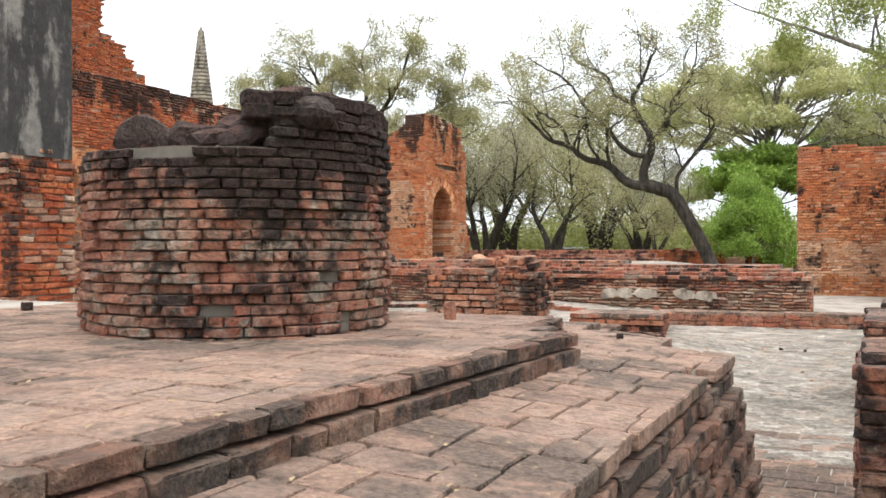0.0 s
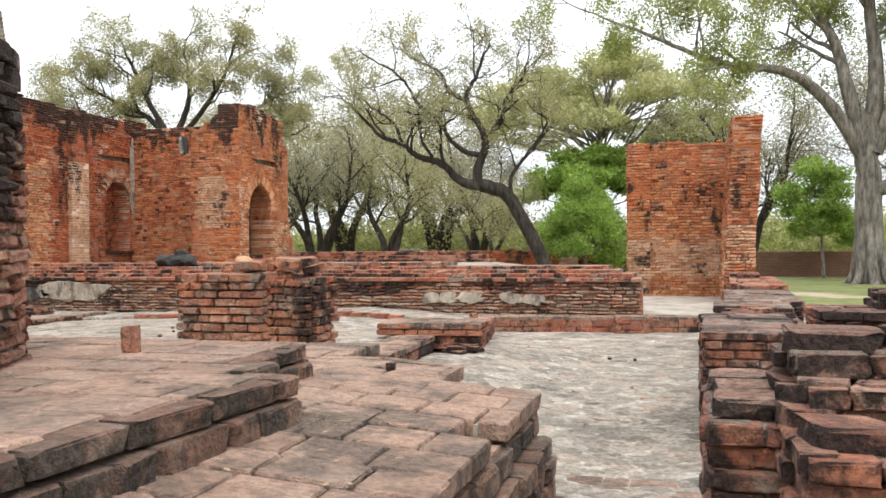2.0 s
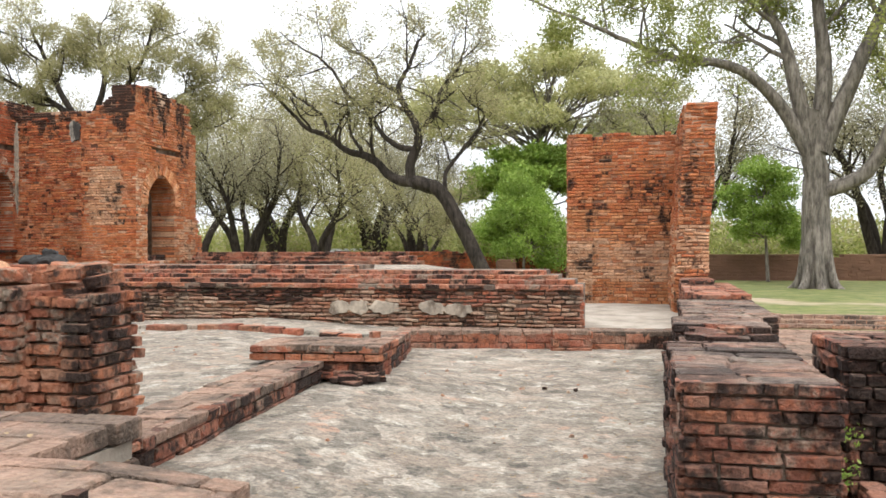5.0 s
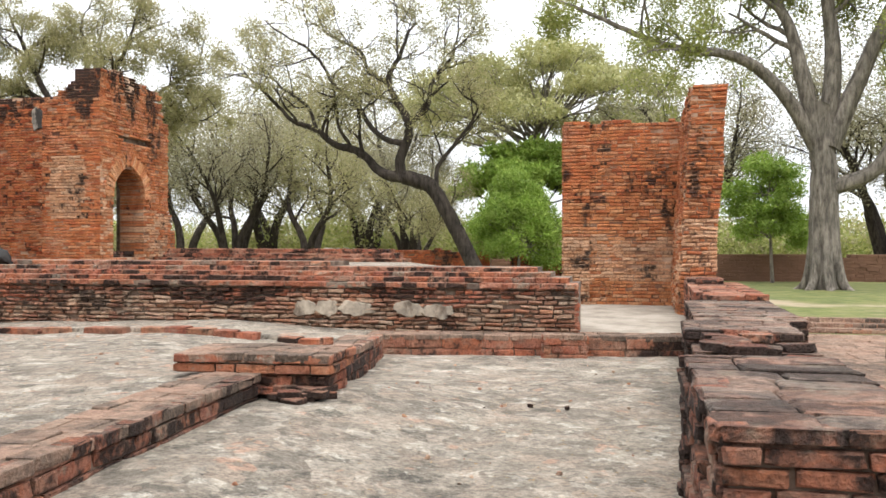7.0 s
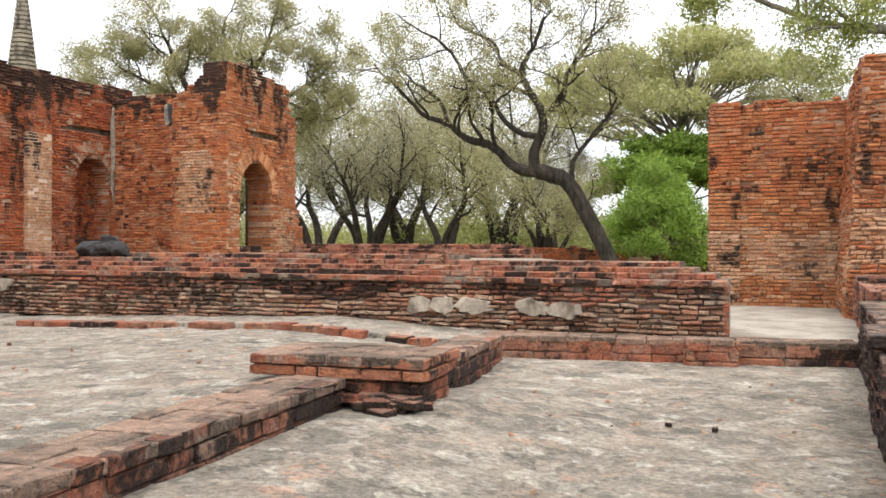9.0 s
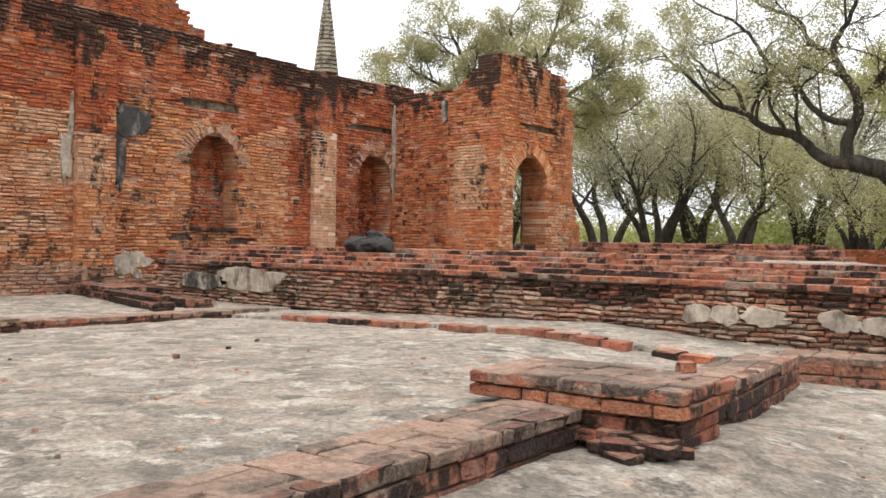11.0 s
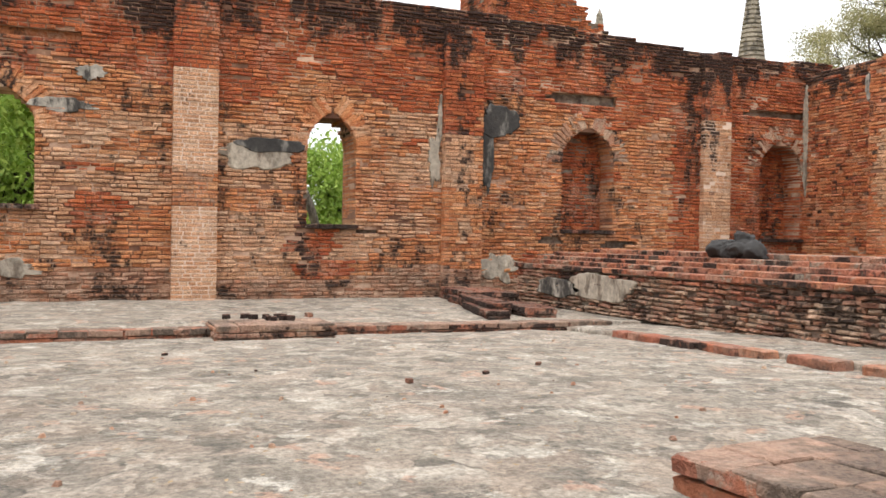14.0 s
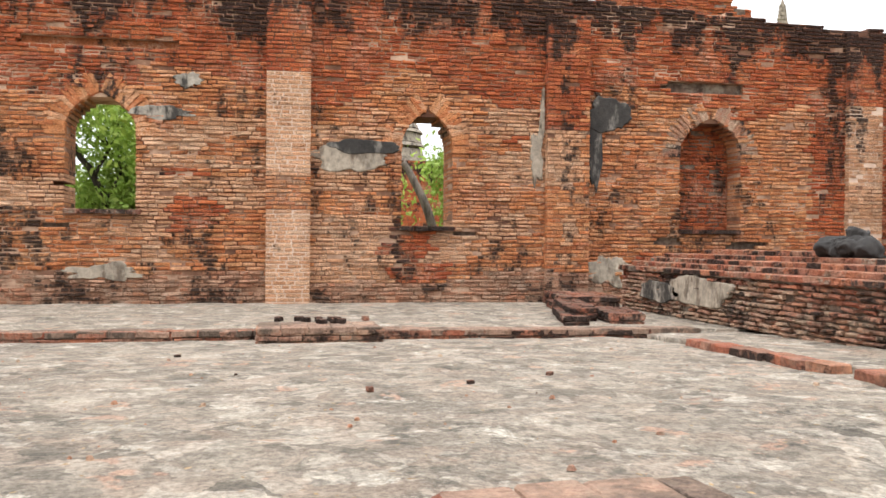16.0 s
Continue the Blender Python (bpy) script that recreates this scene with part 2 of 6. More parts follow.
def floor_material():
    """Worn lime concrete with pale bald patches, dark crust and pink brick showing through."""
    n = Nodes("worn_floor")
    big, mid, fine = n.rich(0.5, 5, 0.6), n.rich(2.2, 8, 0.72, stretch=(1.0, 0.95, 1)), n.rich(24, 7, 0.75)
    col = n.ramp(mid, [(0.13, 0.115, 0.095), (0.25, 0.215, 0.175), (0.37, 0.32, 0.26), (0.46, 0.41, 0.34)])
    col = n.mix(n.math("MULTIPLY", big, 0.6), col, n.mix(mid, (0.30, 0.26, 0.21), (0.45, 0.395, 0.325)))
    crust = n.math("MULTIPLY", n.span(n.noise(4.2, 9, 0.75, stretch=(1.05, 0.95, 1), shift=5), 0.50, 0.58), n.span(n.noise(0.7, 4, shift=2), 0.38, 0.58))
    col = n.mix(n.math("MULTIPLY", crust, 0.85), col, n.mix(fine, (0.075, 0.068, 0.058), (0.17, 0.155, 0.13)))
    bald = n.math("MULTIPLY", n.span(n.noise(3.4, 8, 0.7, stretch=(1.0, 1.0, 1), shift=9), 0.555, 0.61), n.span(n.noise(9, 5, shift=1), 0.36, 0.5))
    col = n.mix(n.math("MULTIPLY", bald, 0.8), col, (0.63, 0.58, 0.505))
    for scale, seed, share in ((3.2, 3.0, 0.55), (8.5, 7.0, 0.45)):   # flaked layers of lime, each with its own tone
        cells = n.add("ShaderNodeTexVoronoi")
        cells.inputs["Scale"].default_value = scale
        warp = n.add("ShaderNodeTexNoise")
        warp.inputs["Scale"].default_value, warp.inputs["Detail"].default_value = 3.5, 6.0
        n.join(n.geo.outputs["Position"], warp.inputs["Vector"])
        bent = n.add("ShaderNodeVectorMath")
        bent.operation = "MULTIPLY_ADD"
        bent.inputs[1].default_value = (0.55, 0.55, 0.0)
        n.join(warp.outputs["Color"], bent.inputs[0])
        n.join(n.geo.outputs["Position"], bent.inputs[2])
        n.join(bent.outputs[0], cells.inputs["Vector"])
        tone = n.add("ShaderNodeSeparateColor")
        n.join(cells.outputs["Color"], tone.inputs[0])
        flake = n.ramp(tone.outputs[0], [(0.09, 0.08, 0.066), (0.20, 0.172, 0.142), (0.30, 0.26, 0.215), (0.38, 0.285, 0.22), (0.62, 0.56, 0.48)])
        where = n.math("MULTIPLY", n.span(n.noise(1.7, 5, 0.6, shift=seed), 0.42, 0.55), share)
        col = n.mix(where, col, flake)
    pink = n.math("MULTIPLY", n.span(n.noise(2.6, 3, 0.5, shift=14), 0.64, 0.67), n.span(n.noise(12, 4, shift=4), 0.4, 0.52))
    col = n.mix(n.math("MULTIPLY", pink, 0.6), col, (0.52, 0.31, 0.22))
    speck = n.span(n.noise(75, 3, 0.6, shift=3), 0.62, 0.7)
    col = n.mix(n.math("MULTIPLY", speck, 0.5), col, (0.10, 0.085, 0.065))
    col = n.mix(0.85, col, n.ramp(fine, [(0.48, 0.47, 0.45), (1.32, 1.30, 1.24)]), "MULTIPLY")
    bump = n.math("ADD", n.math("MULTIPLY", n.noise(4.2, 9, 0.75, stretch=(1.05, 0.95, 1), shift=5), 4.0), fine)
    return n.done(col, 0.93, bump, 0.8, 0.02)


def sand_material():
    n = Nodes("sandy_ground")
    col = n.ramp(n.rich(1.6, 7, 0.65), [(0.20, 0.165, 0.13), (0.29, 0.25, 0.20), (0.36, 0.315, 0.26)])
    col = n.mix(n.span(n.noise(28, 4), 0.56, 0.7), col, (0.24, 0.19, 0.14))
    return n.done(col, 0.95, n.noise(22, 6), 0.6, 0.02)


def grass_material():
    n = Nodes("lawn_and_earth")
    col = n.ramp(n.rich(1.4, 6, 0.6), [(0.085, 0.098, 0.03), (0.13, 0.142, 0.042), (0.175, 0.168, 0.065)])
    col = n.mix(n.span(n.noise(0.16, 5, 0.6), 0.56, 0.68), col, n.mix(n.noise(4, 5), (0.26, 0.20, 0.13), (0.38, 0.30, 0.21)))
    return n.done(col, 0.95, n.noise(14, 5), 0.5, 0.03)


def plaster_material(name, light, dark, amount):
    n = Nodes(name)
    col = n.mix(n.noise(24, 5), tuple(c * 0.8 for c in light), light)
    col = n.mix(n.span(n.noise(3.0, 7, 0.66, stretch=(1, 1, 0.4)), 0.62 - amount * 0.4, 0.72 - amount * 0.35), col, dark)
    blot = n.math("MULTIPLY", n.span(n.noise(1.3, 7, 0.7, stretch=(1, 1, 0.6), shift=12), 0.50, 0.66), n.span(n.noise(8, 5, 0.65, shift=5), 0.38, 0.6))
    col = n.mix(n.math("MULTIPLY", blot, 0.75), col, tuple(min(0.6, 1.35 * c) for c in light))
    col = n.mix(0.5, col, n.ramp(n.rich(2.0, 6, 0.6, shift=17), [(0.55, 0.54, 0.52), (1.15, 1.12, 1.08)]), "MULTIPLY")
    col = n.mix(0.6, col, n.ramp(n.rich(9, 6, 0.7, shift=27), [(0.5, 0.5, 0.49), (1.3, 1.28, 1.24)]), "MULTIPLY")
    return n.done(col, 0.9, n.noise(12, 6), 0.7, 0.02)


def bark_material(name, a, b):
    n = Nodes(name)
    col = n.ramp(n.rich(7, 7, 0.7, stretch=(1, 1, 0.22)), [a, b])
    col = n.mix(0.6, col, n.ramp(n.rich(1.3, 5, 0.6, shift=11), [(0.55, 0.54, 0.5), (1.2, 1.18, 1.12)]), "MULTIPLY")
    return n.done(col, 0.95, n.math("ADD", n.noise(9, 7, 0.75, stretch=(1, 1, 0.2)), n.math("MULTIPLY", n.noise(26, 4, 0.6, stretch=(1, 1, 0.3)), 0.5)), 1.0, 0.09)


def leaf_material(name, tones):
    n = Nodes(name)
    col = n.ramp(n.geo.outputs["Random Per Island"], tones)
    col = n.mix(0.45, col, n.ramp(n.rich(0.5, 3), [(0.6, 0.6, 0.55), (1.3, 1.25, 1.1)]), "MULTIPLY")
    back = n.add("ShaderNodeBsdfTranslucent")
    n.join(col, back.inputs[0])
    both = n.add("ShaderNodeMixShader")
    both.inputs[0].default_value = 0.4
    n.done(col, 0.6)
    n.join(n.bsdf.outputs[0], both.inputs[1])
    n.join(back.outputs[0], both.inputs[2])
    n.join(both.outputs[0], n.t.nodes["Material Output"].inputs[0])
    return n.mat


def plain_material(name, a, b, scale=20.0, rough=0.8):
    n = Nodes(name)
    return n.done(n.mix(n.noise(scale, 5), a, b), rough, n.noise(scale * 2, 4), 0.4, 0.01)


M_WMORTAR = wall_mortar_material()
M_MORTAR, M_LIME, M_FLOOR, M_SAND, M_GRASS = mortar_material(), pale_mortar_material(), floor_material(), sand_material(), grass_material()
M_PLASTER = plaster_material("grey_plaster", (0.36, 0.325, 0.275), (0.05, 0.045, 0.04), 0.4)
M_BLACKPL = plaster_material("blackened_plaster", (0.21, 0.195, 0.175), (0.045, 0.042, 0.039), 0.55)
M_CREAM = plaster_material("cream_plaster", (0.40, 0.345, 0.275), (0.16, 0.125, 0.095), 0.35)
M_BARK = bark_material("dark_bark", (0.02, 0.016, 0.013), (0.085, 0.068, 0.055))
M_BARKG = bark_material("grey_bark", (0.085, 0.072, 0.06), (0.34, 0.30, 0.255))
M_LEAF = leaf_material("olive_leaves", [(0.25, 0.235, 0.11), (0.37, 0.34, 0.18), (0.45, 0.41, 0.25), (0.33, 0.33, 0.13)])
M_LEAFG = leaf_material("grey_green_leaves", [(0.25, 0.23, 0.14), (0.36, 0.335, 0.22), (0.45, 0.42, 0.30)])
M_LEAFY = leaf_material("yellow_green_leaves", [(0.20, 0.24, 0.06), (0.32, 0.34, 0.10), (0.38, 0.38, 0.15)])
M_LEAFB = leaf_material("bright_green_leaves", [(0.16, 0.26, 0.04), (0.27, 0.39, 0.07), (0.38, 0.48, 0.12)])
M_LEAFT = leaf_material("light_olive_leaves", [(0.30, 0.31, 0.12), (0.43, 0.42, 0.19), (0.50, 0.49, 0.27)])
M_STATUE = plain_material("black_stone", (0.010, 0.010, 0.010), (0.065, 0.06, 0.055), 8, 0.9)
M_CHEDI = plaster_material("chedi_plaster", (0.36, 0.31, 0.25), (0.11, 0.095, 0.08), 0.3)
M_DRY = plain_material("dry_leaf", (0.20, 0.13, 0.065), (0.40, 0.29, 0.16), 30)
M_GREYM = plain_material("grey_mortar", (0.05, 0.043, 0.033), (0.24, 0.21, 0.17), 7, 0.95)
M_DIRT = plain_material("earth_wall", (0.10, 0.055, 0.035), (0.22, 0.12, 0.075), 1.2, 0.95)
M_ROOF = plain_material("rusty_roof", (0.22, 0.09, 0.06), (0.30, 0.15, 0.10), 3)
M_WHITE = plain_material("white_paint", (0.72, 0.73, 0.74), (0.8, 0.8, 0.8), 2, 0.5)
M_GLASSD = plain_material("dark_window", (0.02, 0.025, 0.03), (0.04, 0.045, 0.05), 2, 0.2)

# ---- ways of building ----
UP = np.array((0.0, 0.0, 1.0))


def mesh_object(name, verts, faces, mats, index=None, parent=None, smooth=False):
    me = bpy.data.meshes.new(name)
    me.from_pydata(np.asarray(verts, float).tolist(), [], faces.tolist() if isinstance(faces, np.ndarray) else faces)
    for m in mats if isinstance(mats, (list, tuple)) else [mats]:
        me.materials.append(m)
    if index is not None:
        me.polygons.foreach_set("material_index", np.asarray(index, np.int32))
    if smooth:
        me.polygons.foreach_set("use_smooth", np.ones(len(me.polygons), bool))
    me.update()
    ob = new(name, me)
    if parent:
        ob.parent = parent
    return ob


def part(name, bm, material, parent, label=""):
    me = bpy.data.meshes.new(name)
    bm.to_mesh(me)
    bm.free()
    me.materials.append(material)
    ob = new(name, me)
    ob.parent = parent
    return tagged(ob, label)


def thing(name, label="", category="", kind="", group="", at=(0, 0, 0)):
    ob = new(name)
    ob.location = at
    ob.empty_display_size = 0.2
    return tagged(ob, label, category, group, kind)


class Plane:
    """A wall face: s along it, z up, d out of it."""

    def __init__(self, x, y, angle, batter=None, slope=0.0):
        a = radians(angle)
        self.o, self.s = np.array((x, y, 0.0)), np.array((math.cos(a), math.sin(a), 0.0))
        self.n = np.array((math.sin(a), -math.cos(a), 0.0))   # out: to the right of s
        self.batter, self.slope, self.angle = batter, slope, angle

    def at(self, s, z, d):
        s, z, d = np.broadcast_arrays(np.asarray(s, float), np.asarray(z, float), np.asarray(d, float))
        if self.batter:
            d = d + self.batter(z)
        z = z + self.slope * s
        return self.o + s[..., None] * self.s + d[..., None] * self.n + z[..., None] * UP


class Drum:
    """A round wall: s along the rim, z up, d out."""

    def __init__(self, x, y, radius):
        self.o, self.r = np.array((x, y, 0.0)), radius

    def at(self, s, z, d):
        s, z, d = np.broadcast_arrays(np.asarray(s, float), np.asarray(z, float), np.asarray(d, float))
        a = s / self.r
        return self.o + np.stack([np.cos(a) * (self.r + d), np.sin(a) * (self.r + d), z], -1)


def wave(s, size, seed, scale=1.0):
    """A ragged line."""
    s = np.asarray(s, float)
    flat = [noise.fractal(Vector((v * scale, seed * 7.3, 0.5)), 1.0, 2.0, 5) for v in s.ravel()]
    return size * np.array(flat).reshape(s.shape)


def lay(z0, z1, course, runs, top=None, length=0.28, joint=0.012, missing=0.0, recess=()):
    """Courses of bricks. runs(z) gives the solid stretches. Rows: s0, s1, z0, z1, at an edge."""
    out, z = [], z0
    while z < z1 - course * 0.35:
        h = course * (1 + 0.16 * (rng.random() - 0.5))
        for a, b in runs(z + h / 2):
            if b - a < 0.04:
                continue
            lens = length * np.where(rng.random(int((b - a) / length * 2) + 4) < 0.3, 0.55, 0.8 + 0.45 * rng.random(int((b - a) / length * 2) + 4))
            cuts = a - rng.random() * length * 0.7 + np.cumsum(lens)
            cuts = np.concatenate([[a], cuts[(cuts > a + 0.07) & (cuts < b - 0.07)], [b]])
            mid = (cuts[1:] + cuts[:-1]) / 2
            keep = rng.random(len(mid)) >= missing
            if top is not None:
                keep &= top(mid) > z + h * 0.6
            for (r0, r1, q0, q1) in recess:
                keep &= ~((mid > r0) & (mid < r1) & (z + h / 2 > q0) & (z + h / 2 < q1))
            edge = np.zeros(len(mid))
            edge[0] = edge[-1] = 1
            out.append(np.stack([cuts[:-1] + joint / 2, cuts[1:] - joint / 2, np.full(len(mid), z + joint / 2), np.full(len(mid), z + h - joint / 2), edge], 1)[keep])
        z += h
    return np.concatenate(out) if out else np.zeros((0, 5))


QUADS = np.array([[0, 1, 5, 4], [1, 2, 6, 5], [2, 3, 7, 6], [3, 0, 4, 7], [4, 5, 9, 8], [5, 6, 10, 9], [6, 7, 11, 10], [7, 4, 8, 11], [8, 9, 10, 11]])


def brick_mesh(name, rows, face, mats, parent, style=None, proud=0.02, rough=1.0, deep=0.05, back=0.05):
    """All the bricks of a face in one mesh: a rim, a worn chamfer and a face each."""
    n = len(rows)
    s0, s1, z0, z1, edge = rows.T
    d = proud * (rng.random(n) ** 1.5) + 0.004
    d = np.where(rng.random(n) < 0.06, -0.012, d)
    c = (0.006 + 0.012 * rng.random(n)) * rough
    b = np.where(edge > 0, deep, back)
    P = np.zeros((n, 12, 3))
    for k, (i, j) in enumerate(((0, 0), (1, 0), (1, 1), (0, 1))):
        P[:, k] = np.stack([(s0, s1)[i], (z0, z1)[j], -b], 1)
        P[:, 4 + k] = np.stack([(s0, s1)[i], (z0, z1)[j], d - c], 1)
        P[:, 8 + k] = np.stack([(s0 + c, s1 - c)[i], (z0 + c * 0.8, z1 - c * 0.8)[j], d], 1)
    P[:, 4:] += (rng.random((n, 8, 3)) - 0.5) * np.array((0.016, 0.010, 0.012)) * rough
    tilt = (rng.random(n) - 0.5) * 0.018 * rough
    P[:, :, 1] += tilt[:, None] * (P[:, :, 0] - ((s0 + s1) / 2)[:, None]) / 0.15
    V = face.at(P[..., 0], P[..., 1], P[..., 2]).reshape(-1, 3)
    F = (QUADS[None] + 12 * np.arange(n)[:, None, None]).reshape(-1, 4)
    index = None
    if style is not None:
        index = np.repeat(style((s0 + s1) / 2, (z0 + z1) / 2), 9)
    ob = mesh_object(name, V, F, mats, index, parent)
    return tagged(ob, kind="stuff")


def core_mesh(name, rows, face, mat, parent, thick, inset=0.012):
    """The mortar and rubble behind a face: one box for each unbroken stretch of a course."""
    boxes = []
    rows = rows[np.lexsort((rows[:, 0], rows[:, 2].round(5)))]
    start = 0
    for k in range(1, len(rows) + 1):
        if k == len(rows) or abs(rows[k, 2] - rows[start, 2]) > 1e-4 or rows[k, 0] - rows[k - 1, 1] > 0.45:
            boxes.append((rows[start, 0], rows[k - 1, 1], rows[start, 2] - 0.008, rows[start, 3] + 0.008))
            start = k
    V, F = [], []
    for a, b, z0, z1 in boxes:
        m = max(1, int((b - a) / 0.4)) if isinstance(face, Drum) else 1
        cut = np.linspace(a + 0.004, b - 0.004, m + 1)
        for q0, q1 in zip(cut[:-1], cut[1:]):
            k = len(V)
            V += [(q0, z0, -thick), (q1, z0, -thick), (q1, z1, -thick), (q0, z1, -thick), (q0, z0, -inset), (q1, z0, -inset), (q1, z1, -inset), (q0, z1, -inset)]
            F += [[k + 4, k + 5, k + 6, k + 7], [k, k + 4, k + 7, k + 3], [k + 1, k + 2, k + 6, k + 5], [k + 3, k + 7, k + 6, k + 2], [k, k + 3, k + 2, k + 1], [k, k + 1, k + 5, k + 4]]
    V = np.array(V)
    return mesh_object(name, face.at(V[:, 0], V[:, 1], V[:, 2]), F, mat, None, parent)


def piece_meshes(name, mats, count=6, wear=0.05):
    """Unit bricks with broken edges, to be scaled: -0.5..0.5 each way."""
    made = []
    for m in mats:
        for _ in range(count):
            V, F = [], []
            for z, g in ((-0.5, 0.04), (-0.40, 0.0), (0.38, 0.0), (0.5, 0.035)):
                ring = []
                for cx, cy in ((-1, -1), (1, -1), (1, 1), (-1, 1)):
                    cut = 0.03 + wear * rng.random()
                    for ex, ey in (((cut, 0), (0, cut)) if cx * cy < 0 else ((0, cut), (cut, 0))):
                        x, y = cx * (0.5 - g * 0.6 - ex), cy * (0.5 - g - ey)
                        ring.append((x + (rng.random() - 0.5) * wear * 0.5, y + (rng.random() - 0.5) * wear * 0.6, z + (rng.random() - 0.5) * wear * 0.7))
                V += ring
            for r in range(3):
                for k in range(8):
                    F.append([8 * r + k, 8 * r + (k + 1) % 8, 8 * r + 8 + (k + 1) % 8, 8 * r + 8 + k])
            F += [list(range(24, 32)), list(range(7, -1, -1))]
            me = bpy.data.meshes.new(name)
            me.from_pydata(V, [], F)
            me.materials.append(m)
            made.append(me)
    return made


def put_piece(name, meshes, at, size, angle=0.0, tip=(0.0, 0.0), parent=None):
    ob = new(name, meshes[int(rng.integers(len(meshes)))])
    ob.matrix_basis = pose(*at, tip[0], tip[1], angle + (180 if rng.random() < 0.5 else 0)) @ Matrix.Diagonal((*size, 1))
    if parent:
        ob.parent = parent
    return ob


def brick_pieces(rows, face, meshes, parent, proud=0.03, depth=0.14, name="brick"):
    """The bricks of a face as objects of their own."""
    for s0, s1, z0, z1, edge in rows:
        d = proud * rng.random()
        deep = depth * (0.8 + 0.4 * rng.random())
        p = face.at((s0 + s1) / 2, (z0 + z1) / 2, d - deep / 2)
        turn = math.degrees((s0 + s1) / 2 / face.r) + 90 if isinstance(face, Drum) else face.angle
        put_piece(name, meshes, p, (s1 - s0, deep, z1 - z0), turn + (rng.random() - 0.5) * 3, ((rng.random() - 0.5) * 3, (rng.random() - 0.5) * 2), parent)


def tile_pieces(inside, box, z, size, meshes, parent, angle=0.0, thick=0.07, name="tile", wobble=1.2, joint=0.012, fall=0.0, edge=None):
    """A paving in running bond over box (x0, x1, y0, y1), cut to inside(x, y)."""
    x0, x1, y0, y1 = box
    a, b = size
    y, row = y0, 0
    while y < y1 - 0.03:
        h = min(b * (0.9 + 0.2 * rng.random()), y1 - y)
        x = x0 - (row % 2) * a * 0.5 - rng.random() * 0.1
        while x < x1 - 0.03:
            w = a * (0.55 if rng.random() < 0.15 else 0.85 + 0.3 * rng.random())
            q0, q1 = max(x, x0), min(x + w, x1 if edge is None else edge(y + h / 2))
            if q1 - q0 > 0.05 and inside((q0 + q1) / 2, y + h / 2):
                zz = z((q0 + q1) / 2, y + h / 2) + 0.007 * (rng.random() - 0.5)
                ob = put_piece(name, meshes, ((q0 + q1) / 2, y + h / 2, zz - thick / 2), (q1 - q0 - joint, h - joint, thick), angle + (rng.random() - 0.5) * wobble, ((rng.random() - 0.5) * wobble, (rng.random() - 0.5) * wobble), parent)
                if fall and (q0 + q1) / 2 > -1.85:
                    foot = Matrix.Translation(ob.matrix_basis.translation)
                    ob.matrix_basis = foot @ Matrix.Rotation(radians(fall), 4, "Y") @ foot.inverted() @ ob.matrix_basis
            x += w
        y += h
        row += 1


def box_mesh(name, corners, mat, parent=None):
    """A solid over a quadrilateral plan: corners (x, y) four times, then z0, z1."""
    *plan, z0, z1 = corners
    V = [(x, y, z0) for x, y in plan] + [(x, y, z1) for x, y in plan]
    n = len(plan)
    F = [list(range(n - 1, -1, -1)), list(range(n, 2 * n))] + [[k, (k + 1) % n, n + (k + 1) % n, n + k] for k in range(n)]
    return mesh_object(name, V, F, mat, None, parent)


def sheet(name, x0, x1, y0, y1, step, height, mat, rough=0.01, thick=0.12, kind="structure", label="", keep=None):
    """A floor with a lively surface and an underside."""
    nx, ny = max(2, int((x1 - x0) / step) + 1), max(2, int((y1 - y0) / step) + 1)
    X, Y = np.meshgrid(np.linspace(x0, x1, nx), np.linspace(y0, y1, ny), indexing="ij")
    Z = np.vectorize(lambda x, y: height(x, y) + rough * noise.fractal(Vector((x * 1.3, y * 1.3, 0)), 1.0, 2.0, 4))(X, Y)
    V = np.stack([X, Y, Z], -1).reshape(-1, 3)
    I = np.arange(nx * ny).reshape(nx, ny)
    F = np.stack([I[:-1, :-1], I[1:, :-1], I[1:, 1:], I[:-1, 1:]], -1).reshape(-1, 4)
    if keep is not None:
        C = V[F].mean(1)
        F = F[[keep(x, y) for x, y, _ in C]]
    ob = mesh_object(name, V, F, mat, None, None, True)
    if thick:
        m = ob.modifiers.new("thickness", "SOLIDIFY")
        m.thickness, m.offset = thick, -1
    return tagged(ob, label, "floor", kind=kind)


def patch(name, face, s, z, hs, hz, mat, parent, d=0.03, seed=1, ragged=0.3, power=2.6):
    """A ragged slab of plaster on a face."""
    n = 44
    a = np.linspace(0, 2 * math.pi, n, endpoint=False)
    r = (np.abs(np.cos(a)) ** power + np.abs(np.sin(a)) ** power) ** (-1 / power)
    r = r * (1 + ragged * np.array([noise.fractal(Vector((math.cos(t) * 1.7, math.sin(t) * 1.7, seed * 3.1)), 1.0, 2.0, 4) for t in a]))
    S, Z = s + hs * r * np.cos(a), z + hz * r * np.sin(a)
    S2, Z2 = s + hs * r * 0.93 * np.cos(a), z + hz * r * 0.93 * np.sin(a)
    V = np.concatenate([face.at(S, Z, -0.02), face.at(S, Z, d * 0.7), face.at(S2, Z2, d), face.at(np.array([s]), np.array([z]), np.array([d]))])
    F = []
    for k in range(n):
        j = (k + 1) % n
        F += [[k, j, n + j, n + k], [n + k, n + j, 2 * n + j, 2 * n + k], [2 * n + k, 2 * n + j, 3 * n]]
    return mesh_object(name, V, F, mat, None, parent)


